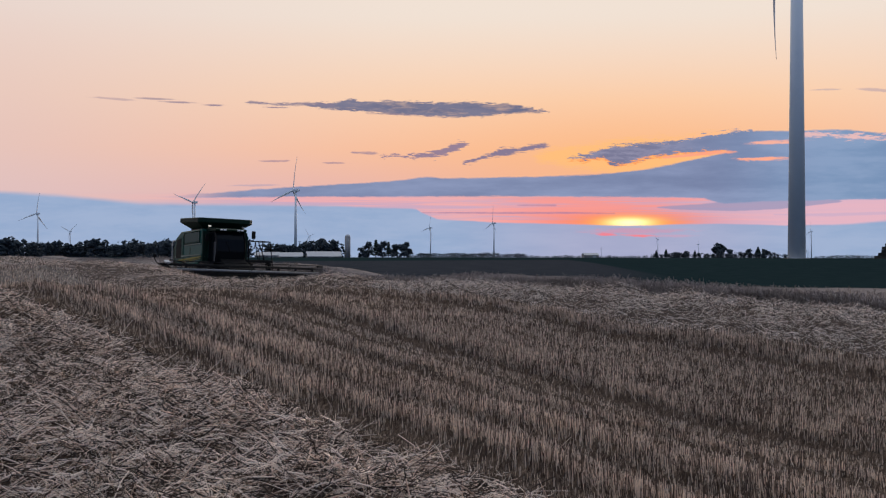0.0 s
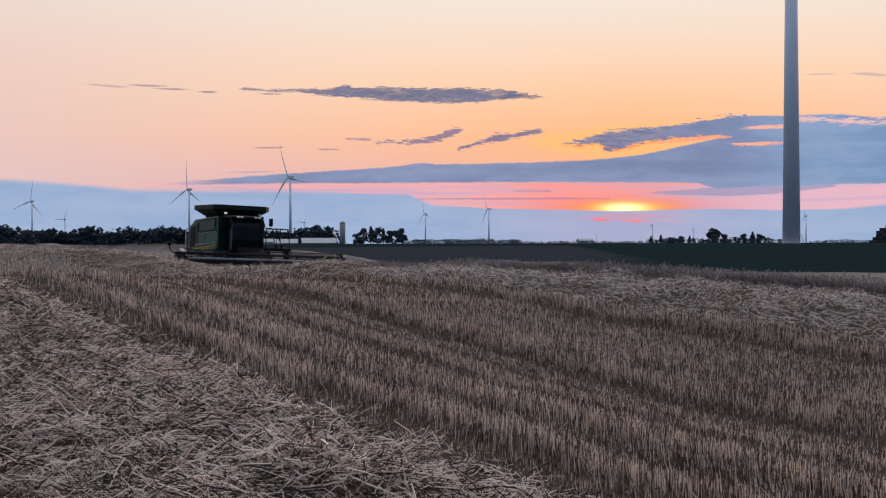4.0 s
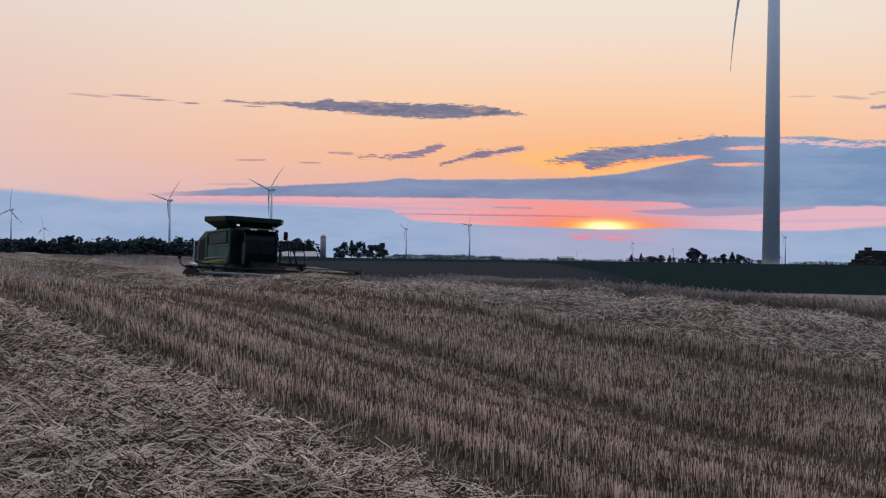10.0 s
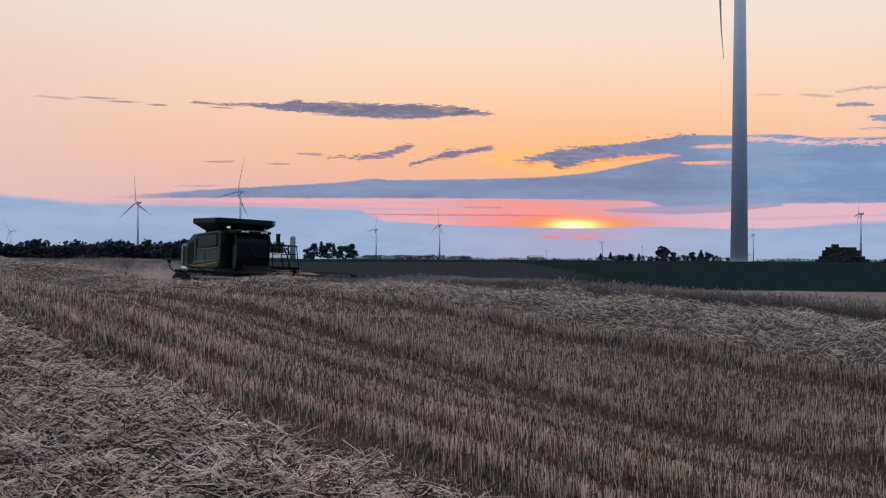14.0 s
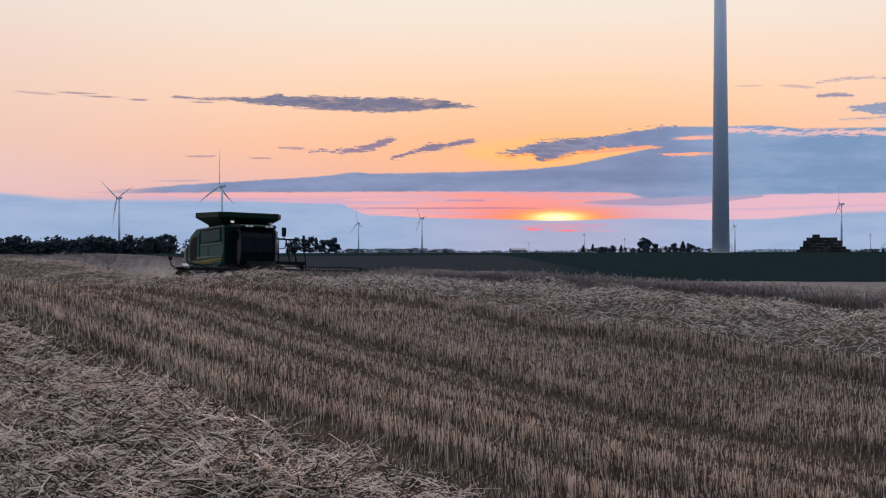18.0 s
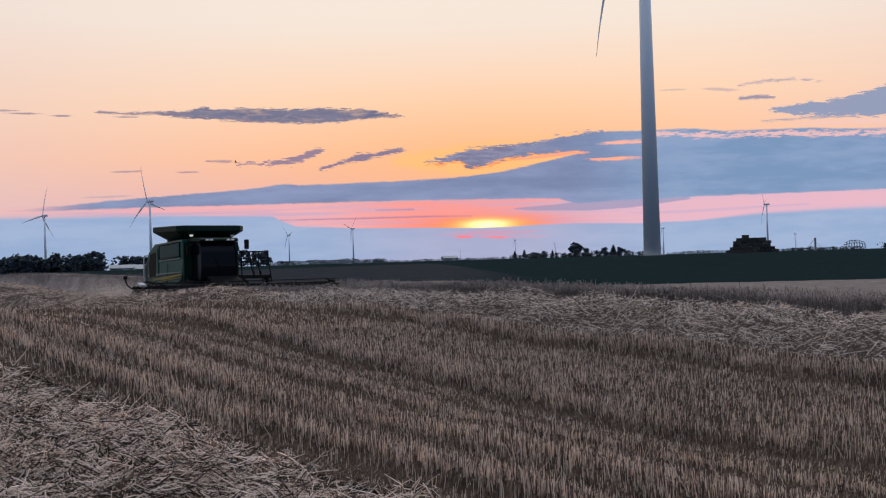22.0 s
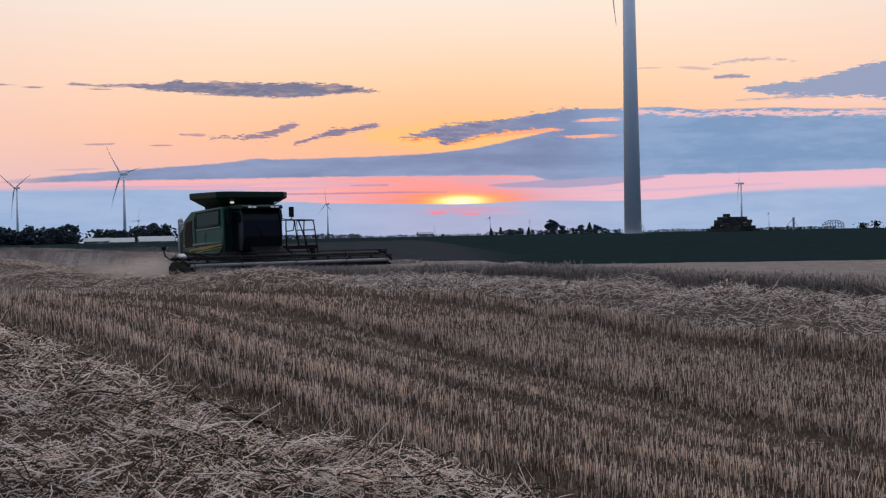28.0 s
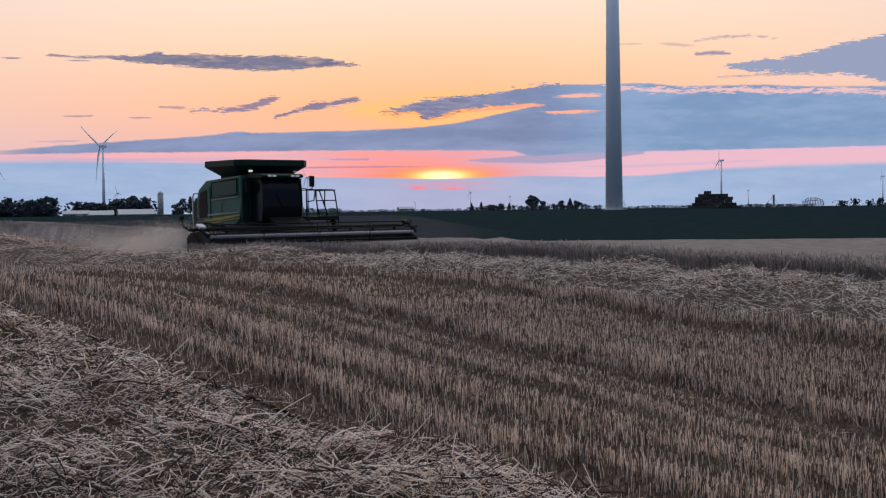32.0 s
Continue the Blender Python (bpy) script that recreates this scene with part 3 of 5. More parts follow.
    # the stubble behind the machine
    cut = k.math("MULTIPLY", k.step(k.math("ADD", s, wob), 58.0, 72.0), k.math("SUBTRACT", 1.0, k.step(k.math("ADD", o, k.math("MULTIPLY", wob, 0.2)), 30.5, 32.0)))
    far = k.mix(cut, far, mown)
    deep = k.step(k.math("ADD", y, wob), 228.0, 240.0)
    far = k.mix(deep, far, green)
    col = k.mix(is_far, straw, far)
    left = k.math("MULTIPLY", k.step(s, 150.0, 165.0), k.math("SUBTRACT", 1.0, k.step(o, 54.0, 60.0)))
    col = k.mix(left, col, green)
    k.links.new(col, bsdf.inputs["Base Color"])
    bsdf.inputs["Roughness"].default_value = 0.95
    bsdf.inputs["Specular IOR Level"].default_value = 0.0
    b = k.nodes.new("ShaderNodeBump")
    b.inputs["Strength"].default_value, b.inputs["Distance"].default_value = 0.6, 0.05
    k.links.new(n3, b.inputs["Height"])
    k.links.new(b.outputs[0], bsdf.inputs["Normal"])
    return m


def make_ground():
    az = np.radians(np.concatenate([np.arange(-180, -46, 6.0), np.arange(-44, 44.1, 0.35), np.arange(48, 175, 6.0)]))
    r = np.concatenate([[0.0, 0.3, 1.0, 2.0], np.geomspace(2.6, 110, 230), np.geomspace(118, 4600, 46)])
    A, R = np.meshgrid(az, r)
    X, Y = R * np.sin(A), R * np.cos(A)
    Z = height(X, Y)
    v = np.stack([X, Y, Z], -1).reshape(-1, 3)
    nr, na = R.shape
    i, j = np.meshgrid(np.arange(nr - 1), np.arange(na), indexing="ij")
    j2 = (j + 1) % na
    f = np.stack([i * na + j, i * na + j2, (i + 1) * na + j2, (i + 1) * na + j], -1).reshape(-1, 4)
    ob = mesh_object("ground", v, f[:, ::-1], field_material(), smooth_shade=True)
    tagged(ob, "rolling stubble field with straw windrows, dark crops beyond", "ground", kind="structure")


make_ground()


# ---------------------------------------------------------------- mesh helpers
def part(name, bm, mat, parent=None, label=""):
    """Link a bmesh as one mesh object under a thing or a part."""
    me = bpy.data.meshes.new(name)
    bm.normal_update()
    bm.to_mesh(me)
    bm.free()
    me.materials.append(mat)
    ob = new(name, me)
    ob.parent = parent
    return tagged(ob, label)


def empty(name, m, label, category, group=""):
    ob = new(name)
    ob.empty_display_size = 0.2
    ob.matrix_world = m
    return tagged(ob, label, category, group)


def add_box(bm, cx, cy, cz, sx, sy, sz, bevel=0.02, m=None):
    r = bmesh.ops.create_cube(bm, size=1.0)
    t = Matrix.Translation((cx, cy, cz))
    if m is not None:
        t = t @ m
    bmesh.ops.transform(bm, matrix=t @ Matrix.Diagonal((sx, sy, sz, 1)), verts=r["verts"])
    if bevel:
        e = list({e for v in r["verts"] for e in v.link_edges})
        bmesh.ops.bevel(bm, geom=e, offset=min(bevel, 0.3 * min(sx, sy, sz)), segments=2, affect="EDGES", profile=0.6)
    return bm


def box(cx, cy, cz, sx, sy, sz, bevel=0.02, m=None):
    return add_box(bmesh.new(), cx, cy, cz, sx, sy, sz, bevel, m)


def add_tube(bm, points, radius, sides=8):
    """A tube along a line of points, closed at its ends."""
    pts = [Vector(p) for p in points]
    rings = []
    for i, p in enumerate(pts):
        d = (pts[min(i + 1, len(pts) - 1)] - pts[max(i - 1, 0)]).normalized()
        a = d.cross(Vector((0, 0, 1)))
        a = d.cross(Vector((1, 0, 0))) if a.length < 0.1 else a
        a.normalize()
        b = d.cross(a)
        rad = radius[i] if isinstance(radius, (list, tuple)) else radius
        rings.append([bm.verts.new(p + rad * (math.cos(2 * math.pi * k / sides) * a + math.sin(2 * math.pi * k / sides) * b)) for k in range(sides)])
    for r0, r1 in zip(rings, rings[1:]):
        for k in range(sides):
            f = bm.faces.new((r0[k], r0[(k + 1) % sides], r1[(k + 1) % sides], r1[k]))
            f.smooth = True
    bm.faces.new(rings[0][::-1])
    bm.faces.new(rings[-1])
    return bm


def tube(points, radius, sides=8):
    return add_tube(bmesh.new(), points, radius, sides)


def prism(outline, axis, lo, hi, bevel=0.02):
    """An outline in two coordinates, drawn out along the third ('x': outline is y, z; 'y': x, z; 'z': x, y)."""
    bm = bmesh.new()
    def at(p, q):
        return {"x": (q, p[0], p[1]), "y": (p[0], q, p[1]), "z": (p[0], p[1], q)}[axis]
    a = [bm.verts.new(at(p, lo)) for p in outline]
    b = [bm.verts.new(at(p, hi)) for p in outline]
    n = len(outline)
    bm.faces.new(a[::-1])
    bm.faces.new(b)
    for i in range(n):
        bm.faces.new((a[i], a[(i + 1) % n], b[(i + 1) % n], b[i]))
    bmesh.ops.recalc_face_normals(bm, faces=bm.faces[:])
    if bevel:
        bmesh.ops.bevel(bm, geom=bm.edges[:], offset=bevel, segments=2, affect="EDGES", profile=0.6)
    return bm


def lathe(profile, sides=24, axis="x"):
    """A turned shape: profile is (distance along the axis, radius)."""
    bm = bmesh.new()
    rings = []
    for d, r in profile:
        ring = []
        for k in range(sides):
            c, s = r * math.cos(2 * math.pi * k / sides), r * math.sin(2 * math.pi * k / sides)
            ring.append(bm.verts.new((d, c, s) if axis == "x" else (c, s, d)))
        rings.append(ring)
    for r0, r1 in zip(rings, rings[1:]):
        for k in range(sides):
            bm.faces.new((r0[k], r0[(k + 1) % sides], r1[(k + 1) % sides], r1[k])).smooth = True
    bm.faces.new(rings[0][::-1])
    bm.faces.new(rings[-1])
    bmesh.ops.recalc_face_normals(bm, faces=bm.faces[:])
    return bm


def loft(sections):
    """A skin over closed outlines with the same number of points."""
    bm = bmesh.new()
    rings = [[bm.verts.new(p) for p in s] for s in sections]
    n = len(rings[0])
    for r0, r1 in zip(rings, rings[1:]):
        for k in range(n):
            bm.faces.new((r0[k], r0[(k + 1) % n], r1[(k + 1) % n], r1[k]))
    bm.faces.new(rings[0][::-1])
    bm.faces.new(rings[-1])
    bmesh.ops.recalc_face_normals(bm, faces=bm.faces[:])
    return bm


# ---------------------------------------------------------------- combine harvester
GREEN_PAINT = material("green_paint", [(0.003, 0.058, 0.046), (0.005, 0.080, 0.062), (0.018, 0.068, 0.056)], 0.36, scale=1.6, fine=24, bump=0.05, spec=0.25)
# darkened copy of the green paint, with the shade put into its colour
SHADED_GREEN = material("shaded_green_panel", [(0.002, 0.014, 0.010), (0.004, 0.021, 0.014), (0.010, 0.02, 0.016)], 0.5, scale=1.6, fine=24, bump=0.05, spec=0.15)
BLACK_STEEL = material("black_steel", [(0.004, 0.004, 0.005), (0.008, 0.008, 0.009), (0.022, 0.020, 0.018)], 0.65, spec=0.15, scale=2.5, fine=40, bump=0.1)
RUBBER = material("tyre_rubber", [(0.008, 0.008, 0.008), (0.014, 0.013, 0.012), (0.045, 0.038, 0.03)], 0.85, scale=3, fine=40, bump=0.2)
YELLOW = material("yellow_stripe", [(0.18, 0.150, 0.025), (0.25, 0.205, 0.035), (0.20, 0.175, 0.07)], 0.5, scale=3, fine=30, bump=0.02)
STRIPE = material("dull_pale_stripe", [(0.13, 0.17, 0.145), (0.19, 0.23, 0.20), (0.22, 0.23, 0.19)], 0.6, scale=3, fine=30, bump=0.02)
PALE = material("pale_metal", [(0.40, 0.41, 0.44), (0.54, 0.55, 0.58), (0.44, 0.43, 0.42)], 0.45, metal=0.3, scale=2, fine=30, bump=0.05)
REEL_GREY = material("reel_grey", [(0.20, 0.205, 0.22), (0.30, 0.305, 0.32), (0.24, 0.24, 0.24)], 0.5, metal=0.2, scale=2, fine=30, bump=0.05)
TAN_TRIM = material("dusty_panel", [(0.03, 0.075, 0.060), (0.05, 0.095, 0.075), (0.09, 0.11, 0.09)], 0.7, scale=3, fine=30, bump=0.05)
LAMP_ON = glowing("work_light", (1.0, 0.95, 0.85), 0.45)
LAMP_DIM = glowing("dim_light", (0.75, 0.78, 0.82), 0.05)


def glass_material(name, tint, rough):
    m = bpy.data.materials.new(name)
    m.use_nodes = True
    k = Nodes(m.node_tree)
    b = k.nodes["Principled BSDF"]
    b.inputs["Base Color"].default_value = (*tint, 1)
    b.inputs["Roughness"].default_value = rough
    b.inputs["Specular IOR Level"].default_value = 0.12
    n = k.noise(k.nodes.new("ShaderNodeTexCoord").outputs["Object"], 3.0, 4.0)
    k.links.new(k.math("ADD", rough - 0.04, k.math("MULTIPLY", n, 0.12), clamp=True), b.inputs["Roughness"])
    return m


CAB_GLASS = glass_material("tinted_cab_glass", (0.004, 0.006, 0.009), 0.14)
SIDE_GLASS = glass_material("dusty_side_window", (0.020, 0.056, 0.049), 0.32)


def wheel(parent, x, y, r, w, lugs):
    """A lugged drive wheel: tyre with its lugs, and a dished rim."""
    hub = part("wheel", lathe([(-w * 0.22, r * 0.22), (-w * 0.18, r * 0.30), (w * 0.18, r * 0.30), (w * 0.22, r * 0.22)], 20), BLACK_STEEL, parent, "dirty farm wheel")
    hub.location = (x, y, r)
    bm = lathe([(-w * 0.36, r * 0.58), (-w * 0.5, r * 0.70), (-w * 0.5, r * 0.88), (-w * 0.40, r * 0.96), (w * 0.40, r * 0.96), (w * 0.5, r * 0.88), (w * 0.5, r * 0.70), (w * 0.36, r * 0.58)], 32)
    for i in range(lugs):
        a = 2 * math.pi * i / lugs
        for sgn in (-1, 1):
            aa = a + (0 if sgn < 0 else math.pi / lugs)
            m = pose(0, 0, 0, math.degrees(aa)) @ Matrix.Translation((sgn * w * 0.24, 0, r * 0.965)) @ pose(0, 0, 0, 0, 0, sgn * 32)
            add_box(bm, 0, 0, 0, w * 0.55, r * 0.06, r * 0.075, 0, m)
    part("tyre", bm, RUBBER, hub)
    part("rim", lathe([(-w * 0.30, r * 0.60), (-w * 0.30, r * 0.52), (-w * 0.10, r * 0.26), (w * 0.10, r * 0.26), (w * 0.30, r * 0.52), (w * 0.30, r * 0.60)], 24), YELLOW, hub, "dusty yellow rim")
    return hub


def rail(points, r=0.02):
    return tube(points, r, 6)


def make_combine():
    """Forward is +y, the machine's right is +x; the origin lies on the ground below the grain tank."""
    c = empty("combine_harvester", pose(0, 0, 0), "green combine harvester with a wide header cutting wheat", "combine harvester")
    # body: side shields, hood, front panel beside the cab
    side = [(-2.15, 1.34), (-2.22, 2.2), (-2.12, 2.68), (-1.55, 3.00), (1.05, 3.14), (1.10, 2.2), (0.95, 1.50), (0.55, 1.30), (-0.4, 1.24)]
    core = part("body", prism(side, "x", -1.28, 1.28, 0.05), GREEN_PAINT, c, "green painted body with dusty shields")
    part("hood", prism([(-3.3, 1.25), (-3.4, 2.1), (-3.1, 2.35), (-2.1, 2.5), (-2.1, 1.25)], "x", -0.9, 0.9, 0.06), SHADED_GREEN, c, "rear engine hood")
    part("straw_chopper", prism([(-4.1, 0.75), (-4.2, 1.2), (-3.3, 1.5), (-3.3, 0.8)], "x", -0.85, 0.85, 0.04), BLACK_STEEL, c, "dark straw spreader")
    for sgn in (1, -1):
        x = sgn * 1.30
        part("intake_frame", prism([(-2.20, 1.42), (-2.22, 2.25), (-2.05, 2.66), (-1.22, 2.80), (-1.18, 1.50)], "x", x - 0.02, x + 0.02, 0.015), TAN_TRIM, c, "dusty grey-green shield frame")
        part("intake_opening", prism([(-2.02, 1.56), (-2.03, 2.2), (-1.90, 2.56), (-1.40, 2.66), (-1.36, 1.62)], "x", x - 0.03, x + 0.035, 0.01), BLACK_STEEL, c, "dark cooling air opening")
        part("side_window", prism([(-1.0, 2.36), (-1.0, 2.88), (0.80, 2.99), (0.80, 2.47)], "x", x - 0.02, x + 0.025, 0.012), SIDE_GLASS, c, "dusty side panel window")
        part("window_frame", rail([(x + 0.02 * sgn, -1.04, 2.32), (x + 0.02 * sgn, -1.04, 2.91), (x + 0.02 * sgn, 0.84, 3.02), (x + 0.02 * sgn, 0.84, 2.43), (x + 0.02 * sgn, -1.04, 2.32)], 0.022), SHADED_GREEN, c)
        part("trim_line", prism([(-1.08, 2.23), (-1.08, 2.28), (0.95, 2.39), (0.95, 2.34)], "x", x - 0.01, x + 0.03, 0.006), STRIPE, c, "pale trim strip")
        part("pale_stripe", prism([(-2.16, 1.60), (-2.16, 1.69), (-0.6, 1.76), (0.95, 1.80), (0.95, 1.77), (-0.6, 1.69)], "x", x - 0.01, x + 0.032, 0.006), STRIPE, c, "pale curved stripe")
        part("yellow_stripe", prism([(-1.80, 1.44), (-1.55, 1.52), (-0.3, 1.62), (1.05, 1.71), (1.05, 1.67), (-0.3, 1.50)], "x", x - 0.01, x + 0.034, 0.006), YELLOW, c, "yellow tapering stripe")
        part("second_stripe", prism([(-1.2, 1.36), (-1.0, 1.42), (1.0, 1.60), (1.0, 1.57)], "x", x - 0.01, x + 0.03, 0.005), YELLOW, c, "thin yellow stripe")
        part("shield_seam", rail([(x + 0.008 * sgn, -0.35, 1.30), (x + 0.008 * sgn, -0.30, 2.15)], 0.010), BLACK_STEEL, c)
        part("grab_rail", rail([(sgn * 1.34, -2.42, 1.05), (sgn * 1.34, -2.50, 1.6), (sgn * 1.34, -2.50, 2.40), (sgn * 1.34, -2.42, 2.52), (sgn * 1.30, -2.15, 2.52)], 0.03), PALE, c, "pale bent grab rail")
    part("front_panel", box(1.12, 1.12, 2.18, 0.34, 0.10, 1.70, 0.03), SHADED_GREEN, c, "panel beside the cab in shaded green")
    part("front_panel", box(-1.0, 1.12, 2.18, 0.56, 0.10, 1.70, 0.03), SHADED_GREEN, c, "panel beside the cab in shaded green")
    part("rear_view_mirror", box(1.16, 1.36, 2.68, 0.20, 0.06, 0.36, 0.04), BLACK_STEEL, c, "black mirror")
    part("mirror_arm", rail([(0.96, 1.8, 2.95), (1.16, 1.45, 2.92), (1.16, 1.38, 2.80)], 0.014), BLACK_STEEL, c)
    part("underframe", box(0, -0.2, 1.12, 2.1, 4.4, 0.34, 0.05), BLACK_STEEL, c, "black frame under the body")
    part("front_axle", box(0, 1.35, 0.74, 1.7, 0.34, 0.34, 0.04), BLACK_STEEL, c)
    part("rear_axle", box(0, -2.7, 0.56, 1.8, 0.22, 0.22, 0.03), BLACK_STEEL, c)
    # grain tank: neck, flared extension with its rim
    def octagon(hx, hy, cut, z):
        return [(hx, -hy + cut, z), (hx, hy - cut, z), (hx - cut, hy, z), (-hx + cut, hy, z), (-hx, hy - cut, z), (-hx, -hy + cut, z), (-hx + cut, -hy, z), (hx - cut, -hy, z)]
    tank = part("grain_tank", loft([octagon(1.06, 0.88, 0.16, 2.90), octagon(1.08, 0.92, 0.16, 3.18)]), BLACK_STEEL, c, "dark grain tank neck")
    flare = loft([octagon(1.08, 0.92, 0.16, 3.16), octagon(1.53, 1.36, 0.30, 3.46), octagon(1.57, 1.40, 0.32, 3.49), octagon(1.57, 1.40, 0.32, 3.68), octagon(1.54, 1.37, 0.30, 3.71),
                  octagon(1.44, 1.27, 0.28, 3.66), octagon(1.02, 0.86, 0.16, 3.22)])
    part("tank_extension", flare, SHADED_GREEN, tank, "flared tank extension in shaded green")
    part("grain_heap", loft([octagon(1.30, 1.12, 0.30, 3.52), octagon(0.8, 0.7, 0.30, 3.58), octagon(0.15, 0.15, 0.05, 3.62)]), material("grain", [(0.3, 0.2, 0.09), (0.45, 0.32, 0.16)], 0.8, scale=12, fine=90), tank, "heap of wheat grain")
    for x, y in ((0.92, 1.16), (-1.02, 1.12)):
        part("work_light", box(x, y, 3.30, 0.15, 0.08, 0.07, 0.02, pose(0, 0, 0, -40)), LAMP_ON if x > 0 else LAMP_DIM, tank, "lit work light")
    # cab
    cab_side = [(1.10, 1.40), (1.10, 3.02), (1.88, 3.05), (2.08, 2.60), (2.12, 2.00), (2.02, 1.40)]
    cab = part("cab", prism(cab_side, "x", -0.66, 0.96, 0.06), CAB_GLASS, c, "cab of dark tinted glass")
    part("roof", prism([(1.0, 3.02), (1.0, 3.16), (1.3, 3.20), (2.10, 3.17), (2.20, 3.10), (2.15, 3.02)], "x", -0.72, 1.04, 0.035), SHADED_GREEN, cab, "cab roof in shaded green")
    for x in (0.74, 0.54, -0.24, -0.44):
        part("roof_light", box(x, 2.20, 3.09, 0.15, 0.04, 0.07, 0.012), LAMP_DIM, cab, "small grey roof light")
    for x in (0.96, -0.66):
        part("pillar", tube([(x, 2.03, 1.42), (x, 2.13, 1.98), (x, 2.10, 2.6), (x, 1.90, 3.04)], 0.035, 6), BLACK_STEEL, cab)
        part("rear_pillar", box(x, 1.16, 2.32, 0.08, 0.12, 1.4, 0.02), SHADED_GREEN, cab)
    part("wiper", rail([(0.15, 2.135, 1.9), (0.40, 2.12, 2.5)], 0.012), BLACK_STEEL, cab)
    part("seat", prism([(1.35, 1.70), (1.35, 2.45), (1.47, 2.45), (1.50, 1.95), (1.90, 1.93), (1.90, 1.75)], "x", -0.12, 0.44, 0.03), BLACK_STEEL, cab, "black driver seat seen dimly")
    part("left_mirror", box(-1.26, 1.90, 2.90, 0.20, 0.08, 0.40, 0.05), BLACK_STEEL, c, "black rounded rear-view mirror")
    part("mirror_arm", rail([(-0.76, 1.95, 2.66), (-1.10, 2.0, 2.58), (-1.26, 1.93, 2.66), (-1.26, 1.90, 3.05)], 0.018), BLACK_STEEL, c)
    # platform, rails and ladder on the left side
    part("platform", box(-1.55, 1.45, 1.53, 1.5, 1.25, 0.15, 0.02), BLACK_STEEL, c, "black steel platform")
    part("platform_bracket", tube([(-2.15, 1.85, 1.52), (-2.26, 1.85, 1.40), (-2.28, 1.85, 1.05), (-2.28, 1.8, 0.95)], 0.11, 8), BLACK_STEEL, c)
    rails = [[(-1.05, 2.28, 1.6), (-1.02, 2.30, 2.25), (-1.05, 2.28, 2.46), (-1.32, 2.28, 2.48), (-1.42, 2.28, 2.36), (-1.36, 2.28, 2.05), (-1.08, 2.28, 2.02)],
             [(-1.42, 2.28, 2.46), (-1.52, 2.28, 1.9), (-1.62, 2.28, 1.6)],
             [(-1.50, 2.28, 2.46), (-1.62, 2.28, 2.40), (-1.98, 2.28, 1.62)],
             [(-1.50, 1.05, 2.46), (-1.62, 1.6, 2.46), (-1.70, 2.28, 2.46), (-2.22, 2.28, 2.45), (-2.30, 2.28, 2.36), (-2.45, 2.28, 1.55), (-2.50, 2.26, 1.10)],
             [(-1.86, 2.28, 2.44), (-1.84, 2.28, 2.0), (-1.92, 2.28, 1.6)],
             [(-1.1, 1.02, 1.6), (-1.1, 1.02, 2.46), (-2.3, 1.02, 2.46), (-2.36, 1.02, 1.6)],
             [(-2.3, 1.02, 2.06), (-2.3, 1.62, 2.06), (-2.36, 2.26, 2.06)],
             [(-2.34, 1.02, 2.44), (-2.34, 2.26, 2.44)]]
    for pts in rails:
        part("hand_rail", rail([(x + 0.14, y - 0.2, z + 0.13 * (z > 1.9)) for x, y, z in pts], 0.024), BLACK_STEEL, c, "thin bent hand rail")
    ladder = part("ladder", add_tube(tube([(-2.42, 1.15, 1.55), (-2.60, 1.15, 0.55)], 0.03, 6), [(-2.42, 1.55, 1.55), (-2.60, 1.55, 0.55)], 0.03, 6), BLACK_STEEL, c, "black access ladder")
    for i in range(4):
        q = i / 3
        part("step", box(-2.45 - 0.14 * q, 1.35, 1.38 - 0.75 * q, 0.16, 0.40, 0.04, 0.01), BLACK_STEEL, ladder)
    # wheels
    for sgn in (1, -1):
        wheel(c, sgn * 1.14, 1.35, 0.72, 0.60, 20)
        wheel(c, sgn * 1.10, -2.7, 0.55, 0.42, 18)
    # unloading auger folded along the left side
    part("unloading_auger", tube([(-1.40, 0.7, 2.75), (-1.50, 0.3, 2.86), (-1.52, -3.6, 2.72), (-1.52, -3.9, 2.55)], 0.17, 12), GREEN_PAINT, c, "folded unloading auger")
    # feeder house
    part("feeder_house", prism([(1.3, 0.95), (1.3, 1.60), (2.0, 1.62), (3.25, 1.05), (3.25, 0.40), (2.6, 0.45)], "x", -0.72, 0.72, 0.05), BLACK_STEEL, c, "dark feeder house")
    # header
    H = 4.5
    hd = part("header", prism([(3.15, 0.22), (3.15, 1.02), (3.24, 1.08), (3.30, 1.02), (3.36, 0.36), (4.62, 0.12), (4.62, 0.07), (3.3, 0.10)], "x", -H, H, 0.02), BLACK_STEEL, c, "wide black grain header")
    part("top_beam", tube([(-H, 3.18, 1.22), (H, 3.18, 1.22)], 0.06, 8), BLACK_STEEL, hd, "long black top beam")
    for x in (-4.1, -3.1, -2.1, 2.1, 3.1, 4.1):
        part("beam_post", box(x, 3.18, 1.10, 0.09, 0.09, 0.22, 0.01), BLACK_STEEL, hd)
    part("cross_auger", tube([(-H + 0.2, 3.62, 0.50), (H - 0.2, 3.62, 0.50)], 0.20, 14), BLACK_STEEL, hd, "dark cross auger")
    part("cutter_bar", box(0, 4.66, 0.10, 2 * H, 0.10, 0.03, 0.005), BLACK_STEEL, hd)
    reel = part("reel", tube([(-H + 0.25, 4.15, 0.98), (H - 0.25, 4.15, 0.98)], 0.06, 12), REEL_GREY, hd, "pale grey reel tube")
    reel_axis = (4.15, 0.98)
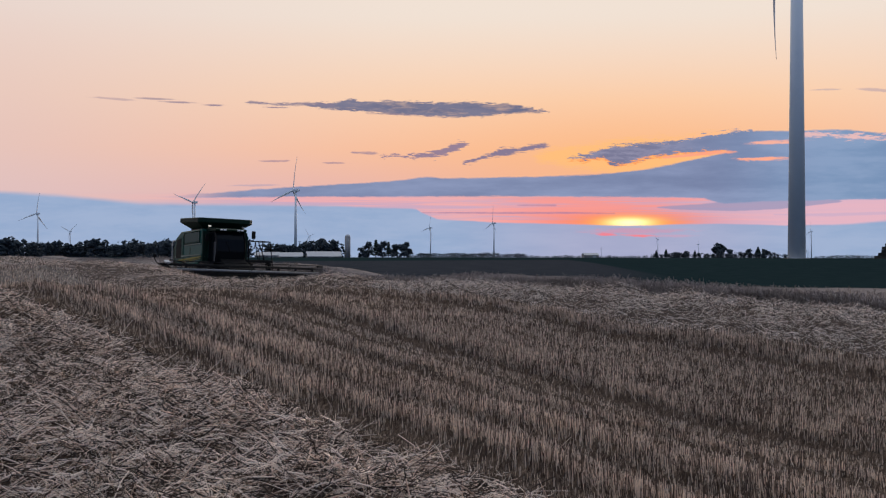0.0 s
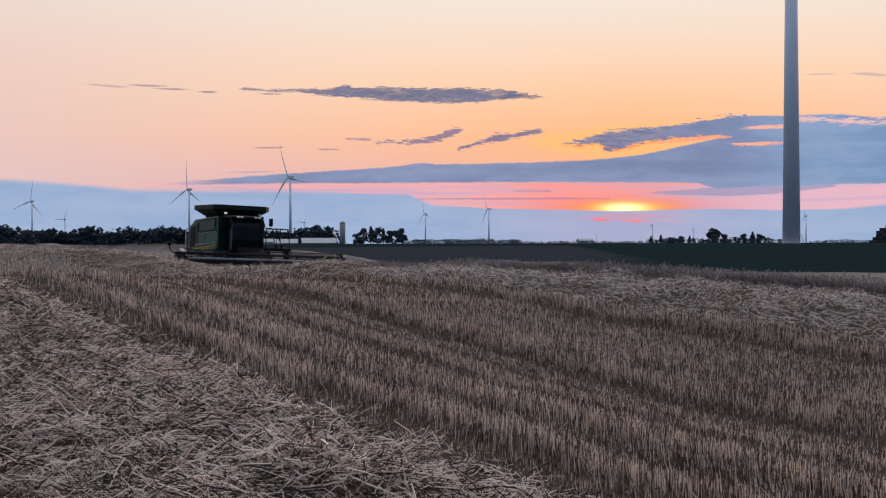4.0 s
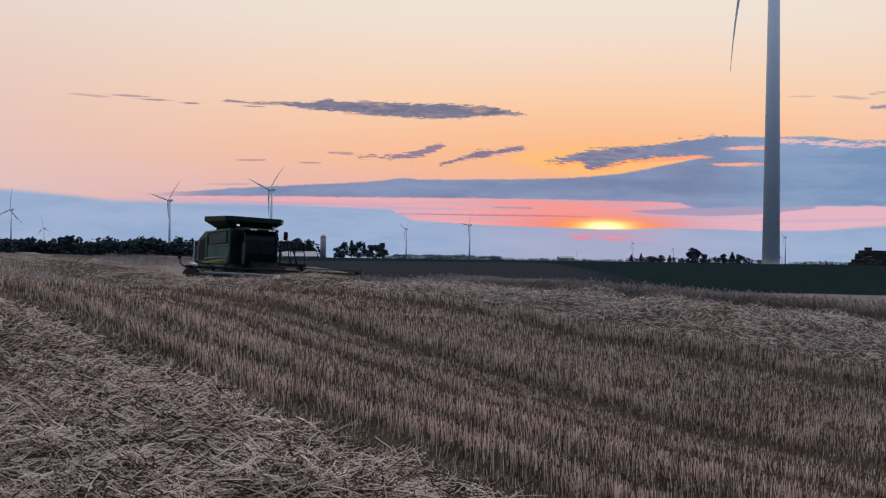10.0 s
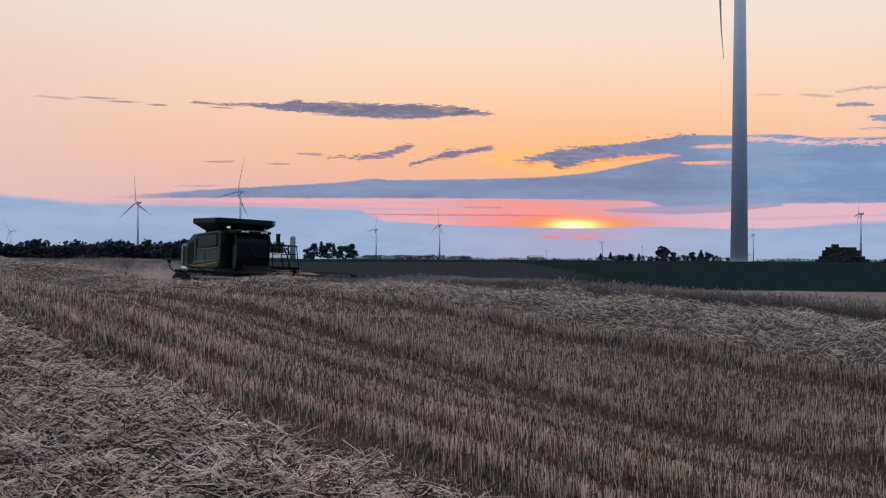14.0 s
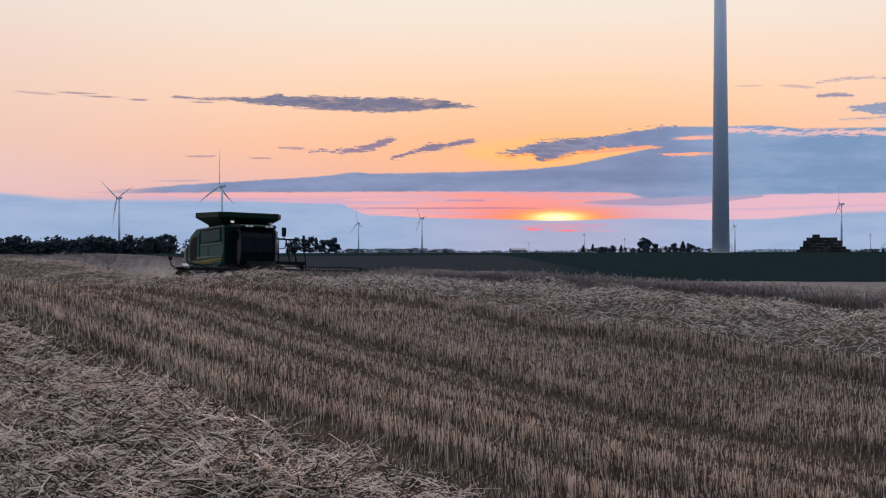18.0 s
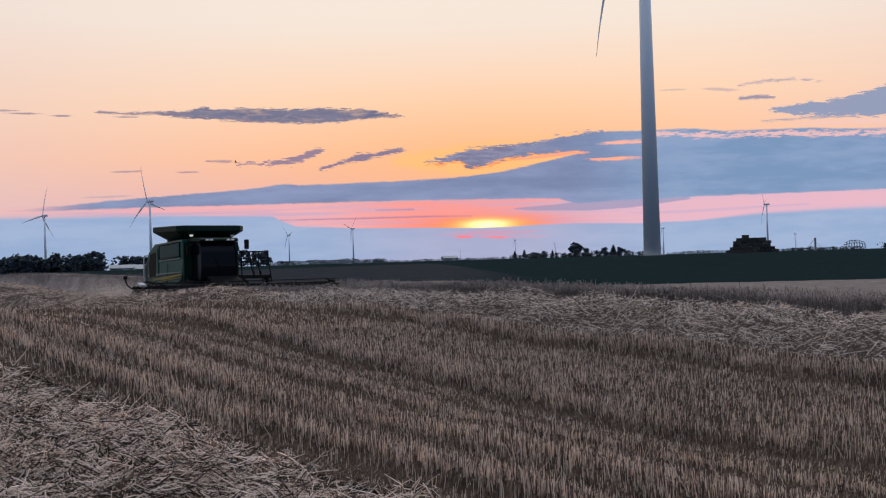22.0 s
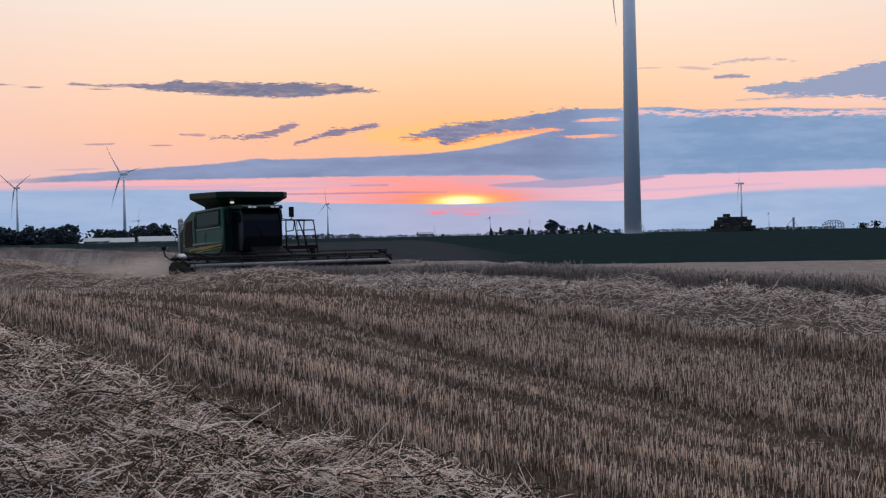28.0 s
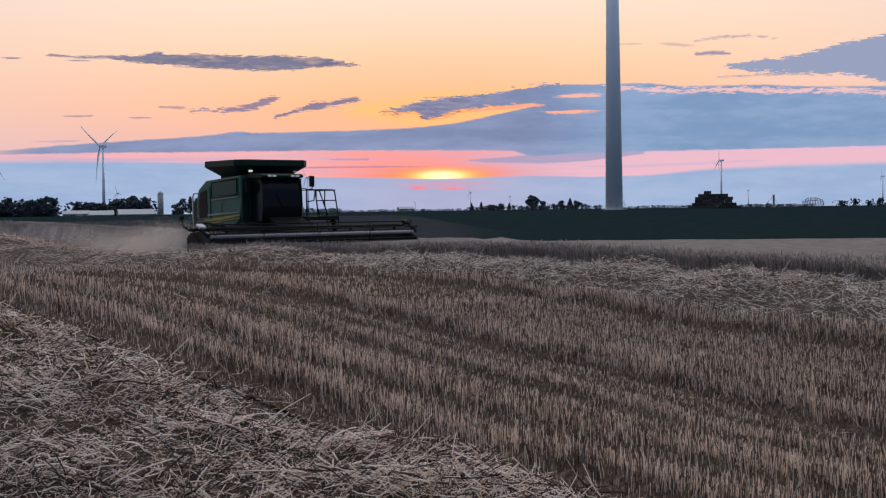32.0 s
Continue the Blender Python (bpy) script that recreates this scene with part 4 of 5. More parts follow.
    for i in range(6):
        a = 2 * math.pi * (i + 0.5) / 6
        by, bz = reel_axis[0] + 0.40 * math.cos(a), reel_axis[1] + 0.40 * math.sin(a)
        bm = tube([(-H + 0.3, by, bz), (H - 0.3, by, bz)], 0.022, 6)
        for n in range(60):
            x = -H + 0.35 + n * 0.142
            add_tube(bm, [(x, by, bz), (x, by - 0.02, bz - 0.24)], 0.006, 3)
        part("reel_bat", bm, BLACK_STEEL, reel)
    for x in (-H + 0.35, -H / 2, 0, H / 2, H - 0.35):
        bm = bmesh.new()
        for i in range(6):
            a = 2 * math.pi * (i + 0.5) / 6
            add_tube(bm, [(x, *reel_axis), (x, reel_axis[0] + 0.40 * math.cos(a), reel_axis[1] + 0.40 * math.sin(a))], 0.016, 5)
        part("reel_spider", bm, BLACK_STEEL, reel)
    for sgn in (1, -1):
        x = sgn * (H + 0.04)
        part("end_shield", prism([(3.1, 0.12), (3.1, 0.98), (3.4, 1.06), (3.9, 0.82), (4.5, 0.34), (4.85, 0.08), (4.5, 0.06)], "x", x - 0.05, x + 0.05, 0.02), BLACK_STEEL, hd, "dark pointed crop divider")
        part("reel_arm", tube([(sgn * (H - 0.12), 3.2, 1.18), (sgn * (H - 0.12), 3.6, 1.32), (sgn * (H - 0.12), 4.15, 1.0)], 0.05, 6), BLACK_STEEL, hd)
        part("light_panel", box(sgn * (H - 0.18), 3.62, 1.33, 0.26, 0.30, 0.10, 0.03, pose(0, 0, 0, -20)), PALE if sgn > 0 else BLACK_STEEL, hd, "pale end cover" if sgn > 0 else "")
    part("drive_cover", prism([(3.20, 0.42), (3.14, 0.98), (3.30, 1.14), (3.62, 1.16), (4.00, 0.94), (4.40, 0.62), (4.68, 0.32), (4.30, 0.26)], "x", H - 0.30, H + 0.02, 0.05), BLACK_STEEL, hd, "dark rounded drive cover")
    pulley = lathe([(H - 0.36, 0.08), (H - 0.34, 0.18), (H - 0.28, 0.21), (H + 0.02, 0.21), (H + 0.07, 0.15)], 20)
    bmesh.ops.translate(pulley, verts=pulley.verts[:], vec=(0, 3.30, 0.92))
    part("drive_pulley", pulley, BLACK_STEEL, hd, "dark round drive housing")
    part("hose", tube([(H - 0.3, 3.25, 1.2), (H - 0.55, 3.15, 1.45), (H - 1.0, 3.12, 1.38), (H - 1.5, 3.14, 1.26)], 0.03, 6), BLACK_STEEL, hd, "bent black hose")
    mk = part("marker_arm", tube([(H - 0.1, 3.3, 1.15), (H + 0.06, 3.2, 1.20), (H + 0.20, 3.1, 1.34), (H + 0.24, 3.05, 1.56)], 0.028, 6), BLACK_STEEL, hd, "bent marker arm")
    part("marker_lamp", box(H + 0.24, 3.06, 1.62, 0.15, 0.09, 0.14, 0.04), BLACK_STEEL, mk, "small dark marker lamp")
    return c


combine = make_combine()

# seconds, metres along the rows, height of the ground under the wheels
COMBINE_ROWS = [(0, 65.72, -0.34), (3, 63.5, -0.39), (6, 61.39, -0.44), (9, 59.41, -0.48), (13, 56.84, -0.52), (16, 54.95, -0.54), (19, 53.2, -0.55), (23, 51.33, -0.51), (25.5, 50.25, -0.46),
                (27.5, 49.6, -0.27), (28, 49.35, -0.24), (31, 47.79, -0.09), (32, 47.09, -0.06)]
LANE = 25.0


def on_rows(o, s):
    """Plan coordinates from the distance across and along the rows."""
    return RC * o - RS * s, RS * o + RC * s


def make_dust():
    """Fine chaff hanging beside and behind the machine: specks as small as crumbs, thinning upwards and outwards."""
    r = np.random.RandomState(71)
    n = 220000
    back = r.gamma(2.2, 1.7, n)
    sidew = r.normal(2.3, 1.3, n) + 0.20 * back * r.normal(0.2, 0.8, n)
    z = np.abs(r.normal(0.55, 0.52, n)) * (0.85 + 0.04 * back) * (0.85 + 0.35 * waves(sidew, back, 0.8, 72))
    p = np.stack([sidew, 1.6 - back, np.abs(z) + 0.03], -1)
    size = r.uniform(0.0078, 0.0150, n) / (1 + 2 * np.clip(z - 1.1, 0, 3) + 0.05 * np.clip(back - 3, 0, 9))
    v = (p[:, None, :] + r.normal(0, 0.75, (n, 3, 3)) * size[:, None, None]).reshape(-1, 3)
    f = np.arange(3 * n).reshape(-1, 3)
    m = material("chaff_dust", [(0.62, 0.56, 0.52), (0.78, 0.71, 0.66)], 0.9, scale=2, fine=10, bump=0.0, through_light=0.5)
    return tagged(mesh_object("dust_cloud", v, f, m), "pale chaff dust hanging beside the combine", "dust", kind="stuff")


dust = make_dust()


# ---------------------------------------------------------------- wind turbines
# white paint with the blue of the dusk light mixed into its colour
TURBINE_DUSK_WHITE = material("turbine_dusk_white", [(0.66, 0.72, 0.80), (0.73, 0.78, 0.84), (0.70, 0.75, 0.81)], 0.6, spec=0.1, scale=0.15, fine=2.0, bump=0.0)
CONCRETE = material("concrete", [(0.28, 0.27, 0.25), (0.38, 0.37, 0.35), (0.45, 0.44, 0.42)], 0.85, scale=0.5, fine=6.0, bump=0.2)
AXIS_AZ = -62.0          # the rotors face away to the left, into the wind
HUB_H, BLADE = 94.5, 50.5


def blade_mesh():
    secs = []
    for i in range(15):
        q = i / 14
        r = 1.2 + q * (BLADE - 1.2)
        chord = 1.9 + 1.5 * math.sin(min(1, q / 0.22) * math.pi / 2) if q < 0.22 else 3.4 * (1 - 0.88 * ((q - 0.22) / 0.78) ** 0.85)
        thick = chord * (0.9 if q < 0.05 else max(0.16, 0.55 - 1.4 * q))
        bend = -2.8 * math.sin(1.95 * q)    # the blade bows up-wind
        tw = radians(18 * (1 - q))
        ring = []
        for k in range(8):
            a = 2 * math.pi * k / 8
            cx, cy = chord * (0.5 * math.cos(a) - 0.15), 0.5 * thick * math.sin(a)
            ring.append((cx * math.cos(tw) - cy * math.sin(tw), bend + cx * math.sin(tw) + cy * math.cos(tw), r))
        secs.append(ring)
    bm = loft(secs)
    for f in bm.faces:
        f.smooth = True
    return bm


def make_turbine():
    """Stands at the origin; the nacelle points along -y, the rotor turns about its own y axis."""
    t = empty("wind_turbine", pose(0, 0, 0), "white three-bladed wind turbine turning", "wind turbine", "turbines of the wind farm")
    prof = [(0, 2.30), (HUB_H - 1.9, 1.28)]
    part("tower", lathe(prof, 40, "z"), TURBINE_DUSK_WHITE, t)
    part("foundation", lathe([(-1.0, 3.4), (0.15, 3.4), (0.2, 3.2)], 32, "z"), CONCRETE, t, "pale concrete foundation ring")
    n = part("nacelle", prism([(-3.4, HUB_H - 1.7), (-3.6, HUB_H + 1.0), (-3.0, HUB_H + 1.7), (5.2, HUB_H + 1.9), (5.8, HUB_H + 0.8), (5.4, HUB_H - 1.2), (2.4, HUB_H - 1.9)], "x", -1.7, 1.7, 0.25), TURBINE_DUSK_WHITE, t)
    part("wind_vane", add_box(tube([(0, 4.4, HUB_H + 1.8), (0, 4.4, HUB_H + 3.0)], 0.12, 5), 0, 4.6, HUB_H + 2.9, 0.1, 0.9, 0.3, 0.02), TURBINE_DUSK_WHITE, n)
    rotor = part("rotor", lathe([(-2.2, 0.15), (-1.9, 0.9), (-1.0, 1.55), (0.3, 1.75), (0.9, 1.6)], 20, "z"), TURBINE_DUSK_WHITE, t)
    for v in rotor.data.vertices:              # the spinner looks along -y
        x, y, z = v.co
        v.co = (x, z, -y)
    rotor.location = (0, -4.4, HUB_H)
    for i in range(3):
        b = part("blade", blade_mesh(), TURBINE_DUSK_WHITE, rotor) if i == 0 else None
        if i == 0:
            first = b
        else:
            b = new("blade", first.data)
            b.parent = rotor
        b.matrix_basis = pose(0, 0, 0, 0, 120 * i, 0)
    return t


ROTORS = []            # rotor, seconds of a third of a turn by stretches, second at which a blade stands upright


def polar(az, d):
    return d * math.sin(radians(az)), d * math.cos(radians(az))


def place_turbine(ob, az, d, scale, third, upright, first=False):
    x, y = polar(az, d)
    m = pose(x, y, float(height(x, y)) - 0.2, 0, 0, 180 - AXIS_AZ)
    if not first:
        ob = copy_thing(ob, m)
    ob.matrix_basis = m @ Matrix.Scale(scale, 4)
    rot = [c for c in ob.children if c.name.startswith("rotor")][0]
    ROTORS.append((rot, third, upright))
    return ob


TURBINES = [(15.20, 420, 1.2, [(0, 1.74)], 0.48), (-6.46, 1850, 1.0, [(0, 1.755), (13, 1.87)], 0.13), (-10.80, 2280, 1.0, [(0, 1.66)], 0.62), (-17.29, 2960, 1.0, [(0, 1.98)], 0.17),
            (-15.97, 4400, 0.88, [(0, 1.8)], 0.8), (-5.84, 4400, 0.76, [(0, 1.7)], 1.1), (-0.55, 4150, 1.0, [(0, 1.76)], 0.2), (2.24, 3575, 1.0, [(0, 1.74)], 0.05),
            (6.94, 4400, 0.32, [(0, 1.5)], 0.6), (9.37, 4400, 0.64, [(0, 1.7)], 0.9), (11.11, 4400, 0.48, [(0, 1.6)], 0.3), (15.80, 4400, 0.92, [(0, 1.75)], 0.15),
            (20.18, 2690, 1.0, [(0, 1.77)], 0.1), (21.34, 4400, 0.58, [(0, 1.7)], 0.5), (26.80, 4400, 0.98, [(0, 1.75)], 0.7)]
turbine = make_turbine()
for i, row in enumerate(TURBINES):
    if i:
        far_one = place_turbine(turbine, *row)
for row in TURBINES[:1]:
    place_turbine(turbine, *row, first=True)
ROTORS[-1][0].scale = (0.88, 0.88, 0.88)
tagged(turbine, "tall white turbine tower standing in the crop", "wind turbine")
# stair to the door at the near tower's foot
stair = empty("steel_stair", pose(*polar(15.66, 419), 0), "small steel stair at the tower door", "stair")
stair.location.z = float(height(*polar(15.66, 419)))
stair.scale = (1.3, 1.3, 1.3)
for i in range(6):
    part("tread", box(-0.2 - 0.34 * (5 - i), 0, 0.3 + 0.33 * i, 0.36, 1.0, 0.05, 0), PALE, stair)
for y in (-0.5, 0.5):
    part("handrail", tube([(0.1, y, 0), (0.1, y, 1.2), (-1.6, y, 3.1), (-2.6, y, 3.1), (-2.6, y, 2.0)], 0.05, 5), PALE, stair)

# ---------------------------------------------------------------- farm and trees far off
BARK = material("bark", [(0.05, 0.04, 0.032), (0.09, 0.075, 0.06)], 0.9, scale=1.0, fine=8, bump=0.3)
# leaf colour lifted towards blue-grey: the haze of distance is painted in
HAZED_LEAVES = material("hazed_dark_leaves", [(0.064, 0.084, 0.108), (0.090, 0.114, 0.134), (0.118, 0.142, 0.154)], 0.75, scale=0.25, fine=1.5, bump=0.0, per_island=0.4, through_light=0.45, spec=0.05)
NEEDLES = material("dark_needles", [(0.028, 0.042, 0.038), (0.045, 0.064, 0.054)], 0.8, scale=0.3, fine=2.0, bump=0.0, per_island=0.4, spec=0.05)
METAL_ROOF = material("pale_metal_roof", [(0.38, 0.39, 0.42), (0.48, 0.49, 0.51), (0.43, 0.43, 0.45)], 0.5, scale=0.3, fine=3, bump=0.05, stretch=(6, 1, 1))
BARN_WALL = material("barn_wall", [(0.16, 0.15, 0.15), (0.24, 0.23, 0.22), (0.30, 0.29, 0.28)], 0.8, scale=0.4, fine=5, bump=0.1)
SILO_STAVE = material("silo_staves", [(0.20, 0.20, 0.21), (0.28, 0.28, 0.29), (0.34, 0.33, 0.33)], 0.8, scale=0.4, fine=5, bump=0.2)


def clumps(centres, sizes, seed):
    """Many small ragged leaf clumps: each is a squashed, twisted octahedron."""
    r = np.random.RandomState(seed)
    n = len(centres)
    base = np.array([(1, 0, 0), (-1, 0, 0), (0, 1, 0), (0, -1, 0), (0, 0, 1), (0, 0, -1)], float)
    tri = np.array([(0, 2, 4), (2, 1, 4), (1, 3, 4), (3, 0, 4), (2, 0, 5), (1, 2, 5), (3, 1, 5), (0, 3, 5)])
    v = base[None] * (sizes[:, None, None] * r.uniform(0.45, 1.25, (n, 6, 1)))
    a = r.uniform(0, 6.28, n)
    ca, sa = np.cos(a)[:, None], np.sin(a)[:, None]
    v = np.stack([v[..., 0] * ca - v[..., 1] * sa, v[..., 0] * sa + v[..., 1] * ca, v[..., 2] * 0.75], -1) + r.normal(0, 0.12, (n, 6, 3)) * sizes[:, None, None]
    v = v + centres[:, None, :]
    f = tri[None] + (np.arange(n) * 6)[:, None, None]
    return v.reshape(-1, 3), f.reshape(-1, 3)


def crown_points(r, h, w, n, kind):
    """Places of the clumps of one crown, with gaps between its boughs."""
    out = []
    if kind == "conifer":
        z = r.uniform(0.08, 1, n) ** 0.8
        rad = w * 0.5 * (1.02 - z) * np.sqrt(r.uniform(0.15, 1, n)) * (0.8 + 0.3 * np.sin(z * 40))
        a = r.uniform(0, 6.28, n)
        return np.stack([rad * np.cos(a), rad * np.sin(a), z * h], -1)
    boughs = r.randint(7, 12)
    for b in range(boughs):
        a, q = r.uniform(0, 6.28), r.uniform(0, 1)
        rr = w * 0.5 * r.uniform(0.15, 0.72) * (1 - 0.45 * q)
        c = np.array([rr * math.cos(a), rr * math.sin(a), h * (0.13 + 0.73 * q)])
        s = w * r.uniform(0.14, 0.25)
        p = r.normal(0, 1, (n // boughs, 3))
        p /= np.linalg.norm(p, axis=1)[:, None]
        out.append(c + p * s * r.uniform(0.5, 1.05, (len(p), 1)) * np.array([1, 1, 0.8]))
    return np.vstack(out)


def make_tree(az, d, h, w, seed, kind="broad", n=170, label="dark leafy tree on the skyline"):
    r = np.random.RandomState(seed)
    x, y = polar(az, d)
    name = "conifer_tree" if kind == "conifer" else "tree"
    t = empty(name, pose(x, y, float(height(x, y)) - 0.1), label, "tree")
    bm = tube([(0, 0, -0.3), (0.1, 0, h * 0.3), (0.0, 0.1, h * 0.62), (0.05, 0, h * 0.85)], [h * 0.03, h * 0.024, h * 0.013, h * 0.004], 7)
    if kind != "conifer":
        for b in range(6):
            a = r.uniform(0, 6.28)
            z0 = h * r.uniform(0.25, 0.5)
            add_tube(bm, [(0, 0, z0), (0.2 * w * math.cos(a), 0.2 * w * math.sin(a), z0 + 0.14 * h), (0.36 * w * math.cos(a), 0.36 * w * math.sin(a), z0 + 0.3 * h)], [h * 0.012, h * 0.008, h * 0.003], 5)
    part("trunk", bm, BARK, t)
    p = crown_points(r, h, w, n, kind)
    v, f = clumps(p, r.uniform(0.5, 1.0, len(p)) * w * 0.11, seed + 1)
    mesh_object("crown", v, f, NEEDLES if kind == "conifer" else HAZED_LEAVES, t)
    return t


def make_wood(name, az0, az1, d, h, label, seed, step=3.0, ends=0.75, leafy=250):
    """A belt of far trees: trunks, crowns with an uneven top line, as one piece."""
    r = np.random.RandomState(seed)
    width = d * radians(az1 - az0)
    n = max(3, int(width / step))
    P, S, TV, TF = [], [], [], []
    for i in range(n):
        q = (i + r.uniform(0.1, 0.9)) / n
        az, dd = az0 + (az1 - az0) * q, d + r.uniform(-12, 14)
        x, y = polar(az, dd)
        hh = h * r.uniform(0.72, 1.08) * (1 + 0.14 * math.sin(q * 23 + seed)) * (1 - (1 - ends) * max(0, abs(2 * q - 1) - 0.8) * 5)
        w = hh * r.uniform(0.6, 0.95)
        z = float(height(x, y))
        p = crown_points(r, hh, w, leafy, "broad") * np.array([1, 1, 1.0]) + np.array([x, y, z - 0.16 * hh])
        low = np.stack([x + r.normal(0, w * 0.4, 70), y + r.normal(0, 2, 70), z + r.uniform(0.0, 0.72, 70) * hh], -1)
        P += [p, low]
        S += [r.uniform(0.45, 1.1, len(p)) * w * 0.088, r.uniform(0.6, 1.1, 70) * w * 0.15]
        k = len(TV) * 8
        q8 = np.array([(a, b, c) for c in (-0.3, hh * 0.5) for a, b in ((-.2, -.2), (.2, -.2), (.2, .2), (-.2, .2))]) + (x, y, z)
        TV.append(q8)
        TF += [[k + a for a in f] for f in ((0, 1, 5, 4), (1, 2, 6, 5), (2, 3, 7, 6), (3, 0, 4, 7))]
    v, f = clumps(np.vstack(P), np.concatenate(S), seed + 5)
    ob = mesh_object(name, v, f, HAZED_LEAVES)
    mesh_object("trunks", np.vstack(TV), TF, BARK, ob)
    return tagged(ob, label, "trees", kind="stuff")


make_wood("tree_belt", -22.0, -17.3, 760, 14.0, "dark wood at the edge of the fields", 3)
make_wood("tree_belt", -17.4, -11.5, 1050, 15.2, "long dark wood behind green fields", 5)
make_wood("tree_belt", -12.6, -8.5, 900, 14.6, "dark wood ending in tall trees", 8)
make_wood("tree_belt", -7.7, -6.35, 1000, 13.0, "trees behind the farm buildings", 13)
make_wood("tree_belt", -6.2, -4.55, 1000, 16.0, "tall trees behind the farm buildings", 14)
make_wood("tree_belt", -1.5, 3.6, 3000, 13, "low woods far away, haze blue in their leaf colour", 17, 6, leafy=50)
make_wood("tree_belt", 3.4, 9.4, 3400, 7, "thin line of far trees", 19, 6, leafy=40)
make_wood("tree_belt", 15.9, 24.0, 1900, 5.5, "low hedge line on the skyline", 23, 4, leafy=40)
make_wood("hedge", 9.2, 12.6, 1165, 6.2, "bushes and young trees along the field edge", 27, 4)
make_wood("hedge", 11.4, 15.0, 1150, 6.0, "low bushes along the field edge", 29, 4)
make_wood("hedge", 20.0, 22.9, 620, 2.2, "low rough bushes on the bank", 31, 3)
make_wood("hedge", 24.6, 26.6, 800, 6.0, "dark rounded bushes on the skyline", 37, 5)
rt = random.Random(6)
for i, (az, d, h, w, kind) in enumerate([(-3.55, 860, 9.5, 6, "broad"), (-3.3, 850, 11.0, 6.5, "broad"), (-2.95, 855, 11.4, 7, "conifer"), (-2.7, 850, 10.8, 7, "broad"), (-2.4, 860, 10.2, 6, "conifer"),
                                         (-2.15, 850, 9.0, 6, "broad"), (-1.72, 845, 10.0, 8.5, "broad"), (9.30, 1180, 6.6, 5, "conifer"), (9.72, 1175, 7.4, 5.5, "conifer"), (10.2, 1180, 5.4, 5, "broad"),
                                         (10.6, 1180, 6.2, 6, "broad"), (10.95, 1185, 6.6, 5, "conifer"), (11.95, 1190, 13.2, 13, "broad"), (12.35, 1180, 8.5, 9, "broad"), (13.25, 1180, 8.4, 7, "broad"),
                                         (13.6, 1180, 9.6, 8, "conifer"), (13.95, 1180, 8.4, 8, "broad"), (-8.75, 880, 14.0, 10, "broad"), (-1.5, 850, 6, 5, "broad")]):
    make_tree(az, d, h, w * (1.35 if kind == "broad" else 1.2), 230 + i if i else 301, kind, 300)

def make_barn(az, d, length, depth, wall, roof, turn, label, name="barn"):
    x, y = polar(az, d)
    b = empty(name, pose(x, y, float(height(x, y)) - 0.1, 0, 0, turn), label, "barn")
    part("wall", prism([(-depth / 2, 0), (depth / 2, 0), (depth / 2, wall), (0, wall + roof), (-depth / 2, wall)], "x", -length / 2, length / 2, 0.05), BARN_WALL, b)
    for sgn in (-1, 1):
        part("roof", prism([(sgn * (depth / 2 + 0.6), wall - 0.35), (0, wall + roof), (0, wall + roof + 0.25), (sgn * (depth / 2 + 0.6), wall - 0.1)], "x", -length / 2 - 0.5, length / 2 + 0.5, 0.03), METAL_ROOF, b, "pale metal roof slope")
    part("door", box(length * 0.2, -depth / 2 - 0.06, wall * 0.42, 4, 0.12, wall * 0.8, 0.02), METAL_ROOF, b)
    return b


make_barn(-5.25, 870, 22, 14, 1.0, 2.9, 12, "long barn with a pale metal roof")
make_barn(-6.65, 880, 15, 12, 0.9, 2.4, 6, "small barn with a pale metal roof")
make_barn(-7.65, 900, 16, 10, 1.7, 1.9, -8, "grey farm shed with a pale roof")
make_barn(6.45, 1900, 22, 14, 4.0, 2.6, 10, "far grey farm shed")
# silo
sx, sy = polar(-4.19, 895)
silo = empty("silo", pose(sx, sy, float(height(sx, sy)) - 0.2), "tall round concrete stave silo with domed top", "silo")
part("shaft", lathe([(0, 1.95), (14.0, 1.95)], 28, "z"), SILO_STAVE, silo)
for i in range(10):
    part("hoop", lathe([(1.2 + 1.3 * i, 2.0), (1.3 + 1.3 * i, 2.0)], 28, "z"), METAL_ROOF, silo)
part("dome", lathe([(14.0, 2.0), (14.9, 1.8), (15.7, 1.2), (16.1, 0.3)], 28, "z"), METAL_ROOF, silo, "pale metal dome")

# bale stack
# straw darkened to near black: the backlit silhouette is put into the colour
BALE = material("silhouette_bale", [(0.020, 0.019, 0.018), (0.038, 0.035, 0.031), (0.065, 0.058, 0.048)], 0.9, scale=1.5, fine=14, bump=0.5, per_object=0.4)
bx, by = polar(19.42, 400)
bz = float(height(bx, by))
stack = empty("bale_stack", pose(bx, by, bz, 0, 0, -19.4), "stack of large straw bales on the field bank", "bale stack")
bale_mesh = None
for row, (x0, n) in enumerate(((-7.6, 7), (-6.6, 6), (-5.7, 5), (-5.5, 5), (-4.6, 4), (-3.0, 2))):
    for i in range(n):
        for dpt in (0, 1.3):
            if row == 5 and (i + dpt) % 2:
                continue
            if bale_mesh is None:
                b = part("bale", box(0, 0, 0, 2.16, 1.24, 0.88, 0.07), BALE, stack)
                bale_mesh = b.data
            else:
                b = new("bale", bale_mesh)
                b.parent = stack
            b.location = (x0 + 1.1 + 2.2 * i + rt.uniform(-0.12, 0.12), dpt + rt.uniform(-0.1, 0.1), 0.40 + 0.89 * row)
            b.rotation_euler = (0, rt.uniform(-0.02, 0.02), rt.uniform(-0.04, 0.04))

